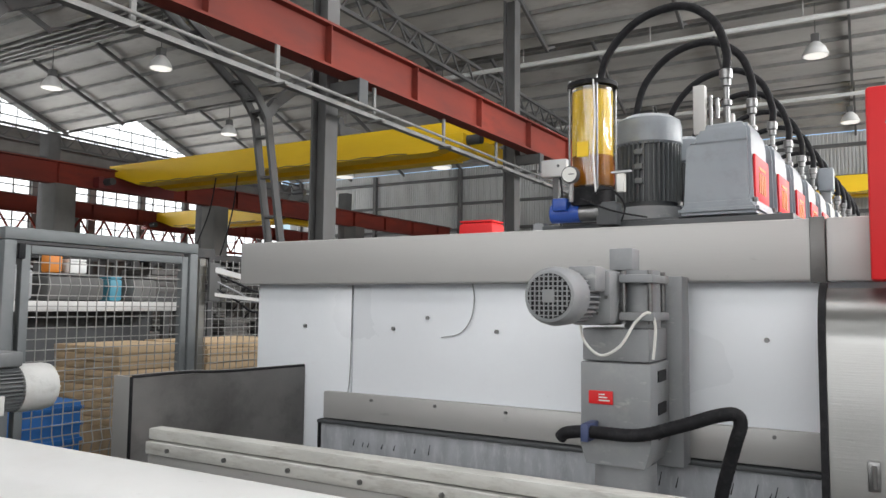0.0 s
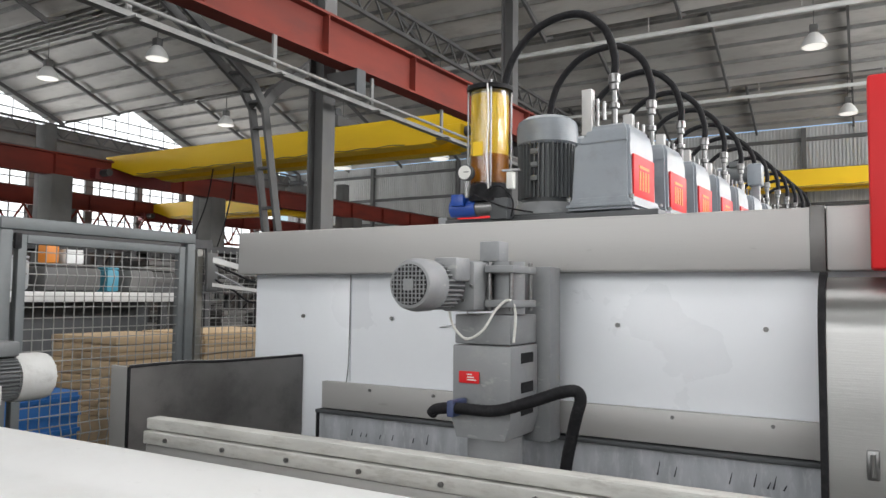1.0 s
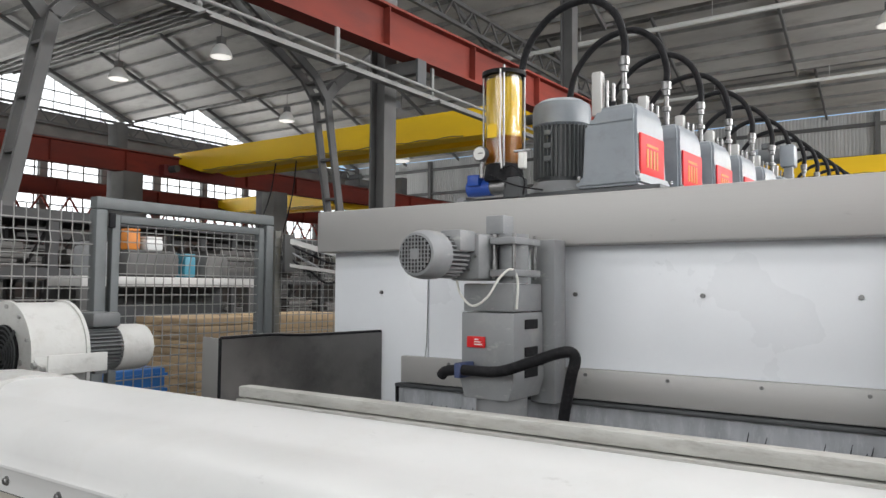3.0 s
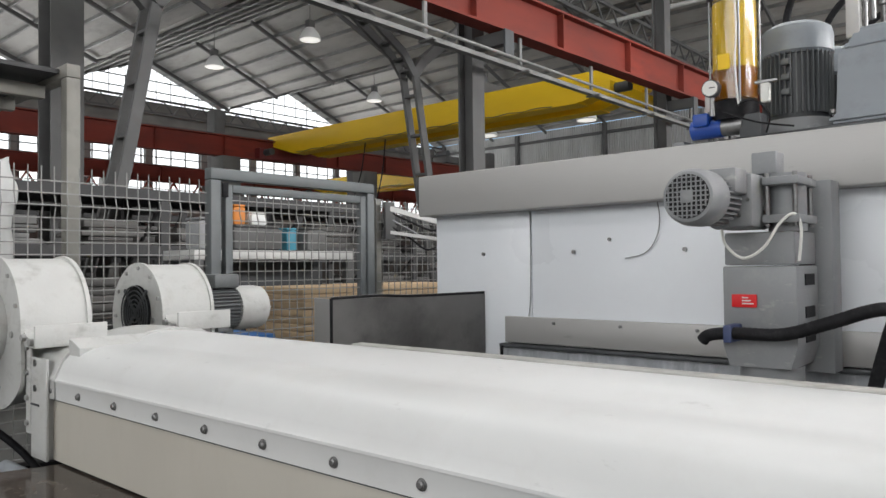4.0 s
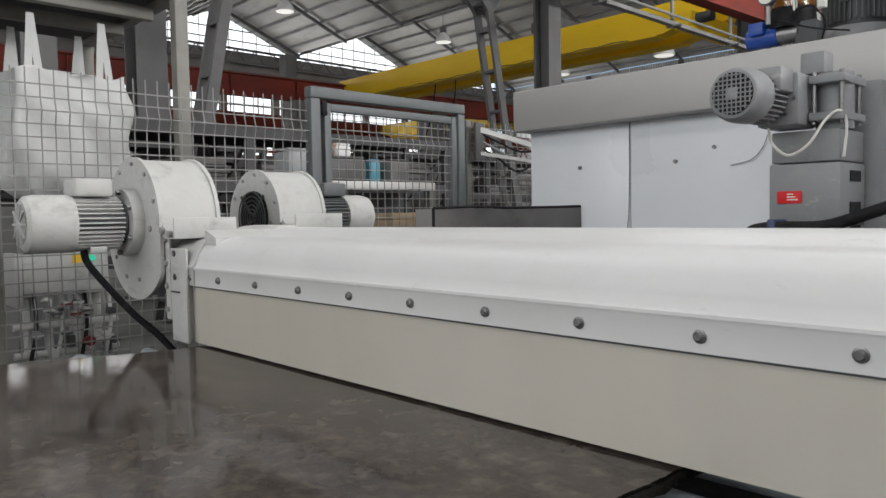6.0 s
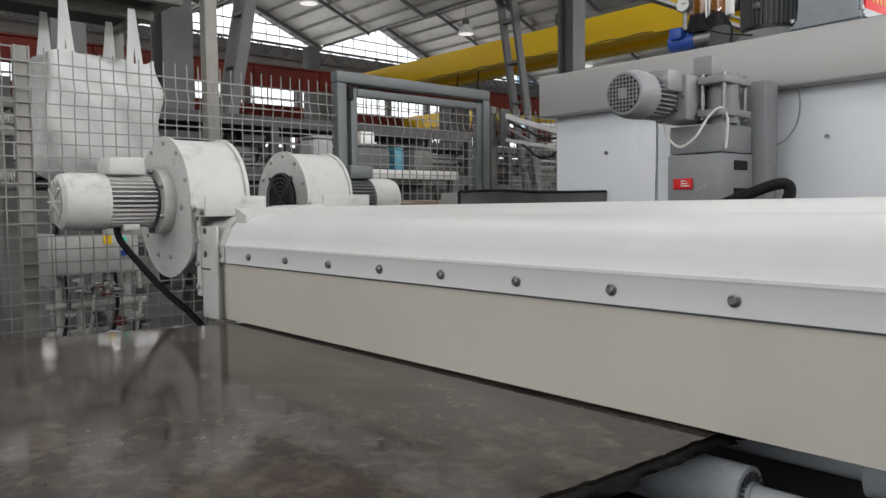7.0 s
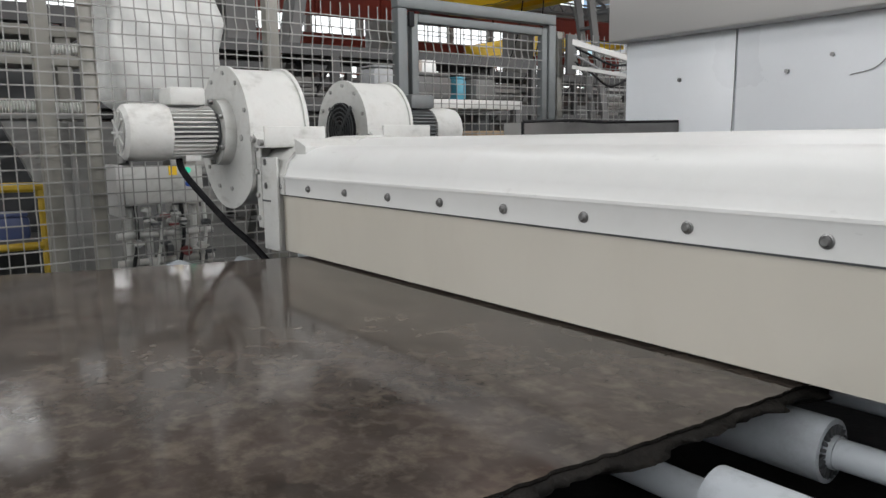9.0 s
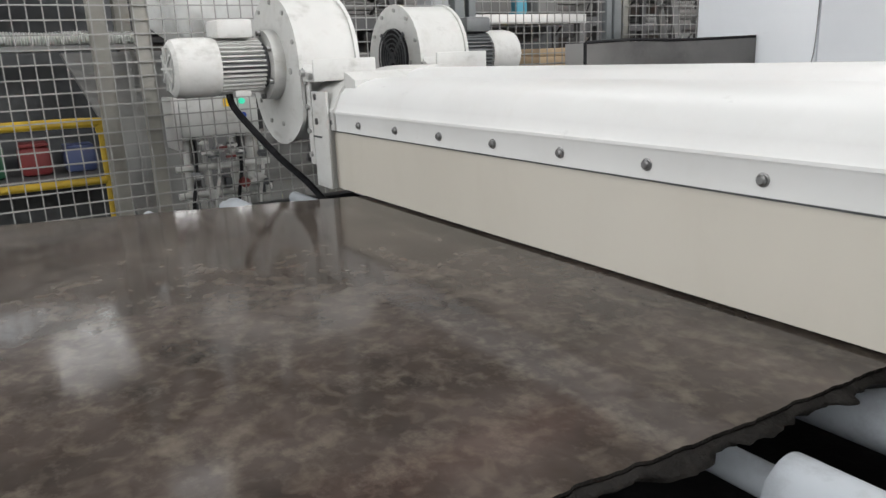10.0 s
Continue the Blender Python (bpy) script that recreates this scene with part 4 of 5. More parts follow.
def duct():
    t = thing("drying_duct", "long white lacquered air drying duct above the slab", "duct", (0, 0, 0))
    prof = [(-0.006, 1.107), (-0.006, 1.151), (-0.0092, 1.156), (-0.0088, 1.161), (-0.003, 1.166), (0.004, 1.184), (0.014, 1.206), (0.034, 1.228), (0.062, 1.241), (0.10, 1.2475), (0.14, 1.248), (0.175, 1.246), (0.20, 1.249), (0.225, 1.260), (0.27, 1.268), (0.32, 1.270), (0.38, 1.267), (0.42, 1.255), (0.45, 1.23), (0.46, 1.20), (0.46, 1.107)]
    bm = extrude(B(), prof, 0.02, 2.62)
    part("hood", bm, WHITE, t)
    part("front_plate", bx(B(), 0.02, 2.62, 0.002, 0.012, 0.940, 1.1055), BEIGE, t, "cream painted lower plate")
    part("back_plate", bx(B(), 0.02, 2.62, 0.44, 0.45, 0.945, 1.1055), BEIGE, t, "cream painted lower plate")
    part("seal_strip", bx(B(), 0.02, 2.62, -0.0035, 0.0015, 1.1035, 1.1065), DARK, t, "thin dark seal")
    for k in range(13):
        b = B()
        turned(b, [(0.010, 0.0), (0.010, 0.0015), (0.0078, 0.002), (0.0075, 0.006), (0.005, 0.008)], Matrix.Translation((0.0 + 0.2 * k + (0.035 if k == 0 else 0), -0.006, 1.13)) @ Matrix.Rotation(radians(90), 4, "X"), 14)
        part("bolt", b, BOLT, t)
    # end casing and flange
    part("end_casing", bx(B(), -0.075, 0.018, -0.012, 0.47, 0.938, 1.17, 0.008), WHITE_DUST, t)
    part("end_flange", bx(B(), -0.075, 0.03, -0.0215, -0.0125, 0.938, 1.215, 0.003), WHITE_DUST, t)
    part("end_lip", bx(B(), -0.108, -0.0755, -0.0235, -0.015, 1.0, 1.262, 0.003), WHITE_DUST, t)
    for z in (1.03, 1.10, 1.17, 1.24):
        part("lip_bolt", rod(B(), (-0.092, -0.031, z), (-0.092, -0.0236, z), 0.008, seg=8), DUSTBOLT, t)
    part("lip_clip", bx(B(), -0.07, -0.015, -0.0245, -0.0216, 1.083, 1.088), DARK, t, "dark wire clip")
    collar = [(0.22 + (a - 0.22) * 1.022, 1.12 + (b - 1.12) * 1.035 + 0.002) for a, b in prof]
    part("end_collar", extrude(B(), collar, -0.15, 0.055), WHITE_DUST, t)
    part("collar_fillet", extrude(B(), [(0.052, 1.10), (0.052, 1.268), (0.075, 1.262), (0.12, 1.245), (0.12, 1.10)], 0.03, 0.43, "y"), WHITE_DUST, t)
    for z in (1.13, 1.20):
        part("flange_bolt", rod(B(), (-0.045, -0.024, z), (-0.045, -0.012, z), 0.010, seg=8), BOLT, t)
    bm = bx(B(), 2.622, 2.66, -0.03, 0.48, 0.6, 1.27, 0.004)
    part("end_flange", bm, WHITE, t)
    return t


duct()


def blower(motor_front, r):
    """Centrifugal blower with scroll housing; the origin lies on its axis, at the front face of the housing."""
    t = thing("blower", "dusty white centrifugal blower with finned electric motor", "blower", (0, 0, 0), "blowers of the drying duct")
    w = 0.19
    # spiral that widens from the outlet round to the far side
    out = [((r + 0.05 * max(0, a - 130) / 190) * math.cos(radians(a)), (r + 0.05 * max(0, a - 130) / 190) * math.sin(radians(a))) for a in range(0, 321, 8)]
    out += [(r, -0.14), (r, -0.02)]
    part("scroll", extrude(B(), out, 0.0, w, "y"), WHITE_DUST, t)
    for y in (-0.004, w - 0.008):
        rim = [(a * 1.04, b * 1.04) for a, b in out]
        part("rim", extrude(B(), rim, y, y + 0.012, "y"), WHITE_DUST, t)
    for k in range(9):
        a = radians(20 + k * 33)
        c, s = r * 0.93 * math.cos(a), r * 0.93 * math.sin(a)
        part("rim_bolt", rod(B(), (c, -0.010, s), (c, -0.004, s), 0.007, seg=8), DUSTBOLT, t)
    neck = [(0.08, -0.05), (r + 0.10, -0.05), (r + 0.10, -0.035), (r + 0.03, -0.022), (r - 0.002, 0.0), (0.08, 0.02)]
    part("outlet_neck", extrude(B(), neck, 0.004, w - 0.004, "y"), WHITE_DUST, t)
    part("outlet_flange", bx(B(), r + 0.101, r + 0.111, -0.004, w + 0.004, -0.05, 0.012, 0.003), WHITE_DUST, t)
    for x, z in ((r - 0.06, -0.02), (r + 0.02, -0.025), (r + 0.075, -0.035)):
        part("outlet_bolt", rod(B(), (x, -0.008, z), (x, 0.004, z), 0.010, seg=8), DUSTBOLT, t)
    y0, d = (-0.02, -1) if motor_front else (w + 0.02, 1)
    part("motor_flange", rod(B(), (0, y0 - d * 0.016, 0), (0, y0 + d * 0.02, 0), 0.105, seg=28), WHITE_DUST, t)
    for k in range(6):
        a = radians(30 + 60 * k)
        part("flange_bolt", rod(B(), (0.095 * math.cos(a), y0 + d * 0.02, 0.095 * math.sin(a)), (0.095 * math.cos(a), y0 + d * 0.033, 0.095 * math.sin(a)), 0.008, seg=8), BOLT, t)
    m = part("motor", rod(B(), (0, y0 + d * 0.02, 0), (0, y0 + d * 0.18, 0), 0.068, seg=28), DARK, t, "finned motor body")
    tagged(part("finned_jacket", fins(B(), 0, 0, 0.066, min(y0 + d * 0.035, y0 + d * 0.17), max(y0 + d * 0.035, y0 + d * 0.17), 34, 0.016), WHITE_DUST if motor_front else MOTORGREY, m), kind="stuff")
    mm = Matrix.Translation((0, y0 + d * 0.17, 0)) @ Matrix.Rotation(radians(90 if d < 0 else -90), 4, "X")
    part("fan_cover", turned(B(), [(0.084, 0.0), (0.087, 0.01), (0.087, 0.10), (0.082, 0.125), (0.07, 0.135), (0.03, 0.136)], mm), WHITE_DUST, m)
    ye = y0 + d * (0.17 + 0.138)
    # Grey disc on the closed cover paints the shade behind the spokes.
    part("fan_shade_disc", rod(B(), (0, ye - d * 0.0015, 0), (0, ye, 0), 0.062, seg=28), DUSTBOLT, m, "grey disc for the shade behind the fan grille")
    bm = B()
    for k in range(10):
        a = radians(36 * k)
        bar(bm, (0.012 * math.cos(a), ye + d * 0.002, 0.012 * math.sin(a)), (0.064 * math.cos(a), ye + d * 0.002, 0.064 * math.sin(a)), 0.006, 0.005, (0, 1, 0))
    rod(bm, (0, ye, 0), (0, ye + d * 0.004, 0), 0.016, seg=16)
    part("fan_grille", bm, WHITE_DUST, m)
    for x, z in ((-0.03, -0.080), (0.035, -0.080)):
        part("motor_lug", bx(B(), x - 0.013, x + 0.013, min(y0 + d * 0.08, y0 + d * 0.13), max(y0 + d * 0.08, y0 + d * 0.13), z - 0.01, z + 0.01, 0.004), WHITE_DUST if motor_front else MOTORGREY, m)
    part("terminal_box", bx(B(), -0.06, 0.06, min(y0 + d * 0.06, y0 + d * 0.17), max(y0 + d * 0.06, y0 + d * 0.17), 0.08, 0.135, 0.01), WHITE_DUST if motor_front else MOTORGREY, m)
    if not motor_front:
        # Black disc on the closed scroll paints the shade inside the inlet.
        part("inlet", rod(B(), (0, -0.008, 0), (0, -0.002, 0), 0.10, seg=28), BLACK, t, "black disc for the shade in the round air inlet")
        bm = B()
        mi = Matrix.Rotation(radians(90), 4, "X")
        for k in range(6):
            q = 0.015 + 0.016 * k
            seg = 24
            rr = [[(mi @ Vector(((q + e) * math.cos(2 * math.pi * i / seg), (q + e) * math.sin(2 * math.pi * i / seg), 0.014 + h))) for i in range(seg)] for e, h in ((0, 0), (0.004, 0), (0.004, 0.004), (0, 0.004))]
            vs = [[bm.verts.new(p) for p in ring] for ring in rr]
            for j in range(4):
                for i in range(seg):
                    bm.faces.new((vs[j][i], vs[j][(i + 1) % seg], vs[(j + 1) % 4][(i + 1) % seg], vs[(j + 1) % 4][i]))
        for k in range(4):
            a = radians(45 + 90 * k)
            bar(bm, (0.0, -0.012, 0.0), (0.115 * math.cos(a), -0.012, 0.115 * math.sin(a)), 0.012, 0.005, (0, 1, 0))
        part("inlet_guard", bm, DARK, t, "dark wire inlet guard")
    return t


b1 = blower(True, 0.2)
b1.matrix_basis = pose(-0.31, -0.035, 1.293)
b2 = blower(False, 0.173)
b2.matrix_basis = pose(-0.40, 0.45, 1.30)
tagged(b2, "dusty white blower with dark wire inlet guard and grey motor")
t = thing("blower_cable", "black motor cable hanging from the blower", "cable")
part("cable", sweep(B(), [(-0.31, -0.19, 1.22), (-0.308, -0.18, 1.17), (-0.285, -0.12, 1.08), (-0.26, -0.06, 1.0), (-0.22, 0.0, 0.93), (-0.17, 0.05, 0.85)], 0.011, 8), BLACK, t)

# ---- slab and rollers ----


def slab():
    """Rough-edged slab; its own y runs along the conveyor."""
    t = thing("stone_slab", "polished dark brown stone slab with torn resin edges on rollers", "stone slab")
    n = 560
    y0, y1 = -1.6, 1.7
    def rag(y, seed):
        a = noise.noise(Vector((y * 7, seed, 0))) * 0.009 + noise.noise(Vector((y * 26, seed, 3))) * 0.006
        chip = max(0.0, noise.noise(Vector((y * 13, seed, 9))) - 0.35) * 0.05
        return a + chip + noise.noise(Vector((y * 85, seed, 6))) * 0.003
    def xs(k, lay):
        y = y0 + (y1 - y0) * k / n
        return (0.04 + 0.33 * y + rag(y, 1.7) - lay * 0.002, 1.541 + 0.06 * (y + 0.2) + rag(y, 5.3), y)
    bm = B()
    rows = []
    for lay, z in ((0, 0.0), (1, -0.004)):
        rows.append([(bm.verts.new((xs(k, lay)[0], xs(k, lay)[2], z)), bm.verts.new((xs(k, lay)[1], xs(k, lay)[2], z))) for k in range(n + 1)])
    for k in range(n):
        a, b = rows[0], rows[1]
        bm.faces.new((a[k][0], a[k][1], a[k + 1][1], a[k + 1][0]))
        bm.faces.new((a[k][1], b[k][1], b[k + 1][1], a[k + 1][1]))
        bm.faces.new((b[k][0], a[k][0], a[k + 1][0], b[k + 1][0]))
    bm.faces.new([a[0][0], b[0][0], b[0][1], a[0][1]])
    bm.faces.new([a[n][1], b[n][1], b[n][0], a[n][0]])
    top = part("top", bm, STONE, t)
    top.data.materials.append(EDGE)
    for f in top.data.polygons:
        f.material_index = 0 if f.normal.z > 0.95 else 1
    bm = B()
    rows = []
    for lay, z, e in ((0, -0.0045, 0.001), (1, -0.008, 0.006), (2, -0.012, 0.008), (3, -0.017, 0.005), (4, -0.034, -0.03)):
        row = []
        for k in range(n + 1):
            x0, x1, y = xs(k, 0)
            lump = max(0.0, noise.noise(Vector((y * 21, lay * 0.45, 2))) - 0.15) * 0.045 + noise.noise(Vector((y * 95, lay * 0.9, 4))) * 0.004
            q, dz = (e + lump, noise.noise(Vector((y * 40, lay, 8))) * 0.003) if lay else (e, 0.0)
            row.append((bm.verts.new((x0 - q, y, z + dz)), bm.verts.new((x1 + q, y, z + dz))))
        rows.append(row)
    for a, b in zip(rows, rows[1:]):
        for k in range(n):
            bm.faces.new((a[k][1], b[k][1], b[k + 1][1], a[k + 1][1]))
            bm.faces.new((b[k][0], a[k][0], a[k + 1][0], b[k + 1][0]))
        bm.faces.new([a[0][0], b[0][0], b[0][1], a[0][1]])
        bm.faces.new([a[n][1], b[n][1], b[n][0], a[n][0]])
    a = rows[-1]
    for k in range(n):
        bm.faces.new((a[k][1], a[k][0], a[k + 1][0], a[k + 1][1]))
    torn = part("resin_backing", bm, EDGE, t, "dark torn resin and mesh backing edge")
    if "sharp_edge" in torn.data.attributes:
        torn.data.attributes.remove(torn.data.attributes["sharp_edge"])
    return t


SLAB = slab()


def roller(y, start, ln=0.33):
    t = thing("conveyor_roller", "pale grey conveyor roller sleeves on a steel shaft", "roller", (0, y, 0.858), "rollers of the conveyor")
    part("shaft", rod(B(), (-0.35, 0, 0), (2.1, 0, 0), 0.020, seg=16), ROLLER, t)
    x = start
    while x < 2.0:
        s = part("sleeve", rod(B(), (x, 0, 0), (x + ln, 0, 0), 0.0425, seg=32), ROLLER, t)
        for xe, sg in ((x, -1), (x + ln, 1)):
            part("end_ring", turned(B(), [(0.0425, 0.0), (0.0425, 0.003), (0.036, 0.004), (0.036, 0.0)], Matrix.Translation((xe, 0, 0)) @ Matrix.Rotation(radians(90 * sg), 4, "Y")), ROLLER, s)
            bm = B()
            for k in range(20):
                a = 2 * math.pi * k / 20
                bar(bm, (xe + sg * 0.003, 0.0225 * math.cos(a), 0.0225 * math.sin(a)), (xe + sg * 0.003, 0.036 * math.cos(a), 0.036 * math.sin(a)), 0.004, 0.006, (1, 0, 0))
            part("end_ribs", bm, DARK, s)
            part("hub", rod(B(), (xe, 0, 0), (xe + sg * 0.012, 0, 0), 0.0225, seg=20), ROLLER, s)
        x += 0.62
    return t


for k in range(8):
    roller(0.005 - 0.235 * k, 0.045 if k % 2 == 0 else -0.255)
for k in range(3):
    roller(0.24 + 0.235 * k, 1.70, 0.26)


def conveyor_frame():
    t = thing("roller_conveyor", "steel conveyor body coloured near-black for the shade under the rollers", "conveyor")
    # Beams, legs and tray are near-black to paint in the shade below the rollers.
    for x in (-0.42, 2.1):
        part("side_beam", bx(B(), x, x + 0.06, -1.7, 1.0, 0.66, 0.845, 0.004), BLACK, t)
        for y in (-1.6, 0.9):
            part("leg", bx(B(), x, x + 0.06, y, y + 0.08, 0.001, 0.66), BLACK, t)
    part("blower_bracket", bx(B(), -0.44, -0.28, 0.48, 0.62, 0.846, 1.09, 0.004), WHITE_DUST, t)
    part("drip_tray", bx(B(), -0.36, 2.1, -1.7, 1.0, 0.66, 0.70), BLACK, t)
    return t


conveyor_frame()

# ---- fence ----


def wire_panel(parent, y0, y1, z0, z1, x=0.0):
    """Welded mesh whose uprights are pressed into shallow bends near the top and half-way."""
    bends = [(z0, 0.0)]
    for z in (z0 + (z1 - z0) * 0.48, z1 - 0.14):
        bends += [(z - 0.05, 0.0), (z, 0.016), (z + 0.05, 0.0)]
    bends += [(z1 + 0.02, 0.0)]
    bm = B()
    y = y0
    while y < y1:
        for (za, xa), (zb, xb) in zip(bends, bends[1:]):
            bar(bm, (x + xa, y, za), (x + xb, y, zb), 0.004, 0.004, (0, 1, 0))
        y += 0.05
    z = z0
    while z < z1:
        out = max([0.016 * (1 - abs(z - b) / 0.05) for b, h in bends if h > 0 and abs(z - b) < 0.05], default=0.0)
        bar(bm, (x + out + 0.005, y0, z), (x + out + 0.005, y1, z), 0.005, 0.005)
        z += 0.05
    part("wire_mesh", bm, WIRE, parent, "welded wire mesh")


def gate():
    t = thing("fence_gate", "grey tubular safety gate with welded wire mesh", "gate", (-1.0, 0, 0))
    for y in (1.09, 2.105):
        part("post", bx(B(), -0.03, 0.03, y, y + 0.055, 0.001, 1.883, 0.006), FENCE, t)
    part("top_rail", bx(B(), -0.03, 0.03, 1.09, 2.16, 1.885, 1.94, 0.006), FENCE, t)
    f = part("leaf_frame", bx(B(), -0.02, 0.02, 1.175, 1.215, 0.1, 1.865, 0.004), FENCE, t)
    part("leaf_frame", bx(B(), -0.02, 0.02, 2.06, 2.10, 0.1, 1.865, 0.004), FENCE, t)
    part("leaf_rail", bx(B(), -0.02, 0.02, 1.216, 2.059, 1.825, 1.865, 0.004), FENCE, t)
    part("leaf_rail", bx(B(), -0.02, 0.02, 1.216, 2.059, 0.1, 0.14, 0.004), FENCE, t)
    part("latch", bx(B(), 0.021, 0.04, 1.15, 1.18, 1.80, 1.87, 0.004), BLACK, t, "black latch")
    wire_panel(t, 1.216, 2.059, 0.14, 1.825)
    return t


def fence_panel(y0, y1, top):
    t = thing("wire_fence", "grey welded wire safety fence on slim posts", "fence", (-1.0, 0, 0), "safety fence")
    for y in (y0,):
        part("post", bx(B(), -0.05, -0.006, y, y + 0.05, 0.001, top + 0.02, 0.004), POST, t)
    wire_panel(t, y0, y1, 0.12, top)
    return t


gate()
fence_panel(-0.305, 1.08, 1.86)
fence_panel(-1.5, -0.31, 1.88)
fence_panel(2.20, 3.4, 1.84)

def cable_bracket():
    t = thing("cable_bracket", "grey bracket with loose cables beside the gate", "bracket", (-0.94, 2.2, 0))
    part("plate", bx(B(), -0.02, 0.0, 0.02, 0.10, 1.62, 1.84, 0.004), STEELPAINT, t)
    part("arm", bar(B(), (-0.01, 0.06, 1.80), (0.1, 0.55, 1.70), 0.02, 0.03), PURLIN, t)
    part("arm", bar(B(), (-0.01, 0.06, 1.66), (0.08, 0.45, 1.62), 0.02, 0.02), PURLIN, t)
    for k in range(4):
        part("cable", sweep(B(), [(-0.01, 0.06, 1.82 - 0.04 * k), (0.02, 0.2, 1.78 - 0.05 * k), (0.05, 0.36, 1.74 - 0.06 * k), (0.07, 0.5 + 0.05 * k, 1.70)], 0.007, 6), BLACK if k % 2 else GREY, t)
    return t


cable_bracket()

# ---- goods behind the fence ----


def crate(x, y, z, sx, sy, n, label):
    t = thing("board_stack", label, "boards", (x, y, z), "stacks of boards")
    rnd = random.Random(int(x * 10 + y * 100))
    for k in range(n):
        d = rnd.uniform(-0.012, 0.012)
        part("board", bx(B(), -sx / 2 + d, sx / 2 + d, -sy / 2, sy / 2, k * 0.052, k * 0.052 + 0.048, 0.004), WOOD, t)
    part("pallet", bx(B(), -sx / 2, sx / 2, -sy / 2, sy / 2, -z + 0.001, -0.004), WOOD, t)
    return t


crate(-2.3, 2.71, 0.8, 0.7, 0.62, 10, "stack of pale wooden boards on a pallet")
crate(-2.3, 3.62, 0.8, 0.7, 0.95, 10, "stack of pale wooden boards on a pallet")


def plastic_crate(x, y):
    t = thing("plastic_crate", "blue ribbed plastic crate behind the fence", "crate", (x, y, 0))
    bm = bx(B(), -0.25, 0.25, -0.25, 0.25, 0.6, 1.05, 0.01)
    for k in range(5):
        bx(bm, -0.26, 0.26, -0.26, 0.26, 0.64 + k * 0.09, 0.66 + k * 0.09)
    part("body", bm, BLUE, t)
    part("stand", bx(B(), -0.24, 0.24, -0.24, 0.24, 0.001, 0.596), DARK, t)
    return t


plastic_crate(-1.9, 1.7)


def bulk_bag(x, y, z0, z1, w):
    t = thing("bulk_bag", "large white woven bulk bag hanging by its loops", "sack", (x, y, 0), "hanging bulk bags")
    bm = bx(B(), -w / 2, w / 2, -w / 2, w / 2, z0, z1)
    bmesh.ops.subdivide_edges(bm, edges=bm.edges, cuts=15, use_grid_fill=True)
    for v in bm.verts:
        f = (v.co.z - z0) / (z1 - z0)
        k = (1 - 0.4 * (max(0.0, 0.2 - f) / 0.2) ** 2) * (1 + 0.03 * math.sin(math.pi * f))
        fold = 0.014 * math.sin(v.co.y * 34 + 5 * math.sin(v.co.z * 7)) * (1 - 0.4 * f)
        n3 = noise.noise_vector(v.co * 6 + Vector((x, y, 0))) * 0.03
        v.co = Vector((v.co.x * k + fold, v.co.y * k, v.co.z)) + n3
        if f > 0.97:
            v.co.z -= 0.05 * (1 - abs(v.co.y) / w) - 0.015 * math.sin(v.co.y * 30)
    sack = part("bag", bm, BAG, t)
    sack.data.attributes.remove(sack.data.attributes["sharp_edge"]) if "sharp_edge" in sack.data.attributes else None
    part("spout", rod(B(), (0, 0, z0 - 0.12), (0, 0, z0 + 0.02), 0.06, 0.09, 16), BAG, t)
    for sy in (-1, 1):
        for sx in (-1, 1):
            p = (sx * w * 0.4, sy * w * 0.42, z1 - 0.1)
            for q in (0.9, 0.62):
                part("loop", bar(B(), (p[0], p[1] * q, z1 - 0.1), (p[0] * 0.85, p[1] * 0.76, z1 + 0.22), 0.03, 0.008, (1, 0, 0)), BAG, t)
    return t


bulk_bag(-1.62, 0.14, 1.39, 1.98, 0.46)


def hoist_frame():
    t = thing("bag_frame", "grey steel frame that holds the bulk bags", "frame", (-1.2, 0, 0))
    part("post", bx(B(), -0.03, 0.03, 0.51, 0.57, 0.001, 2.30, 0.004), POST, t)
    part("arm", bx(B(), -1.2, 0.03, 0.51, 0.57, 2.302, 2.36, 0.004), POST, t)
    part("post", bx(B(), -1.26, -1.2, 0.51, 0.57, 0.001, 2.36, 0.004), POST, t)
    part("post", bx(B(), -0.03, 0.03, -0.435, -0.375, 0.001, 2.24, 0.004), POST, t)
    part("deck", bx(B(), -1.19, -0.04, -1.3, 0.505, 2.325, 2.345), RACKDARK, t, "dark sheet deck above the bags")
    for x in (-0.62, -0.25):
        part("cross_bar", bx(B(), x, x + 0.05, -1.3, 0.509, 2.24, 2.30, 0.004), POST, t)
    part("back_bar", bx(B(), -1.2, -0.03, -1.36, -1.302, 2.24, 2.30, 0.004), POST, t)
    part("post", bx(B(), -0.03, 0.03, -1.36, -1.30, 0.001, 2.30, 0.004), POST, t)
    return t


hoist_frame()


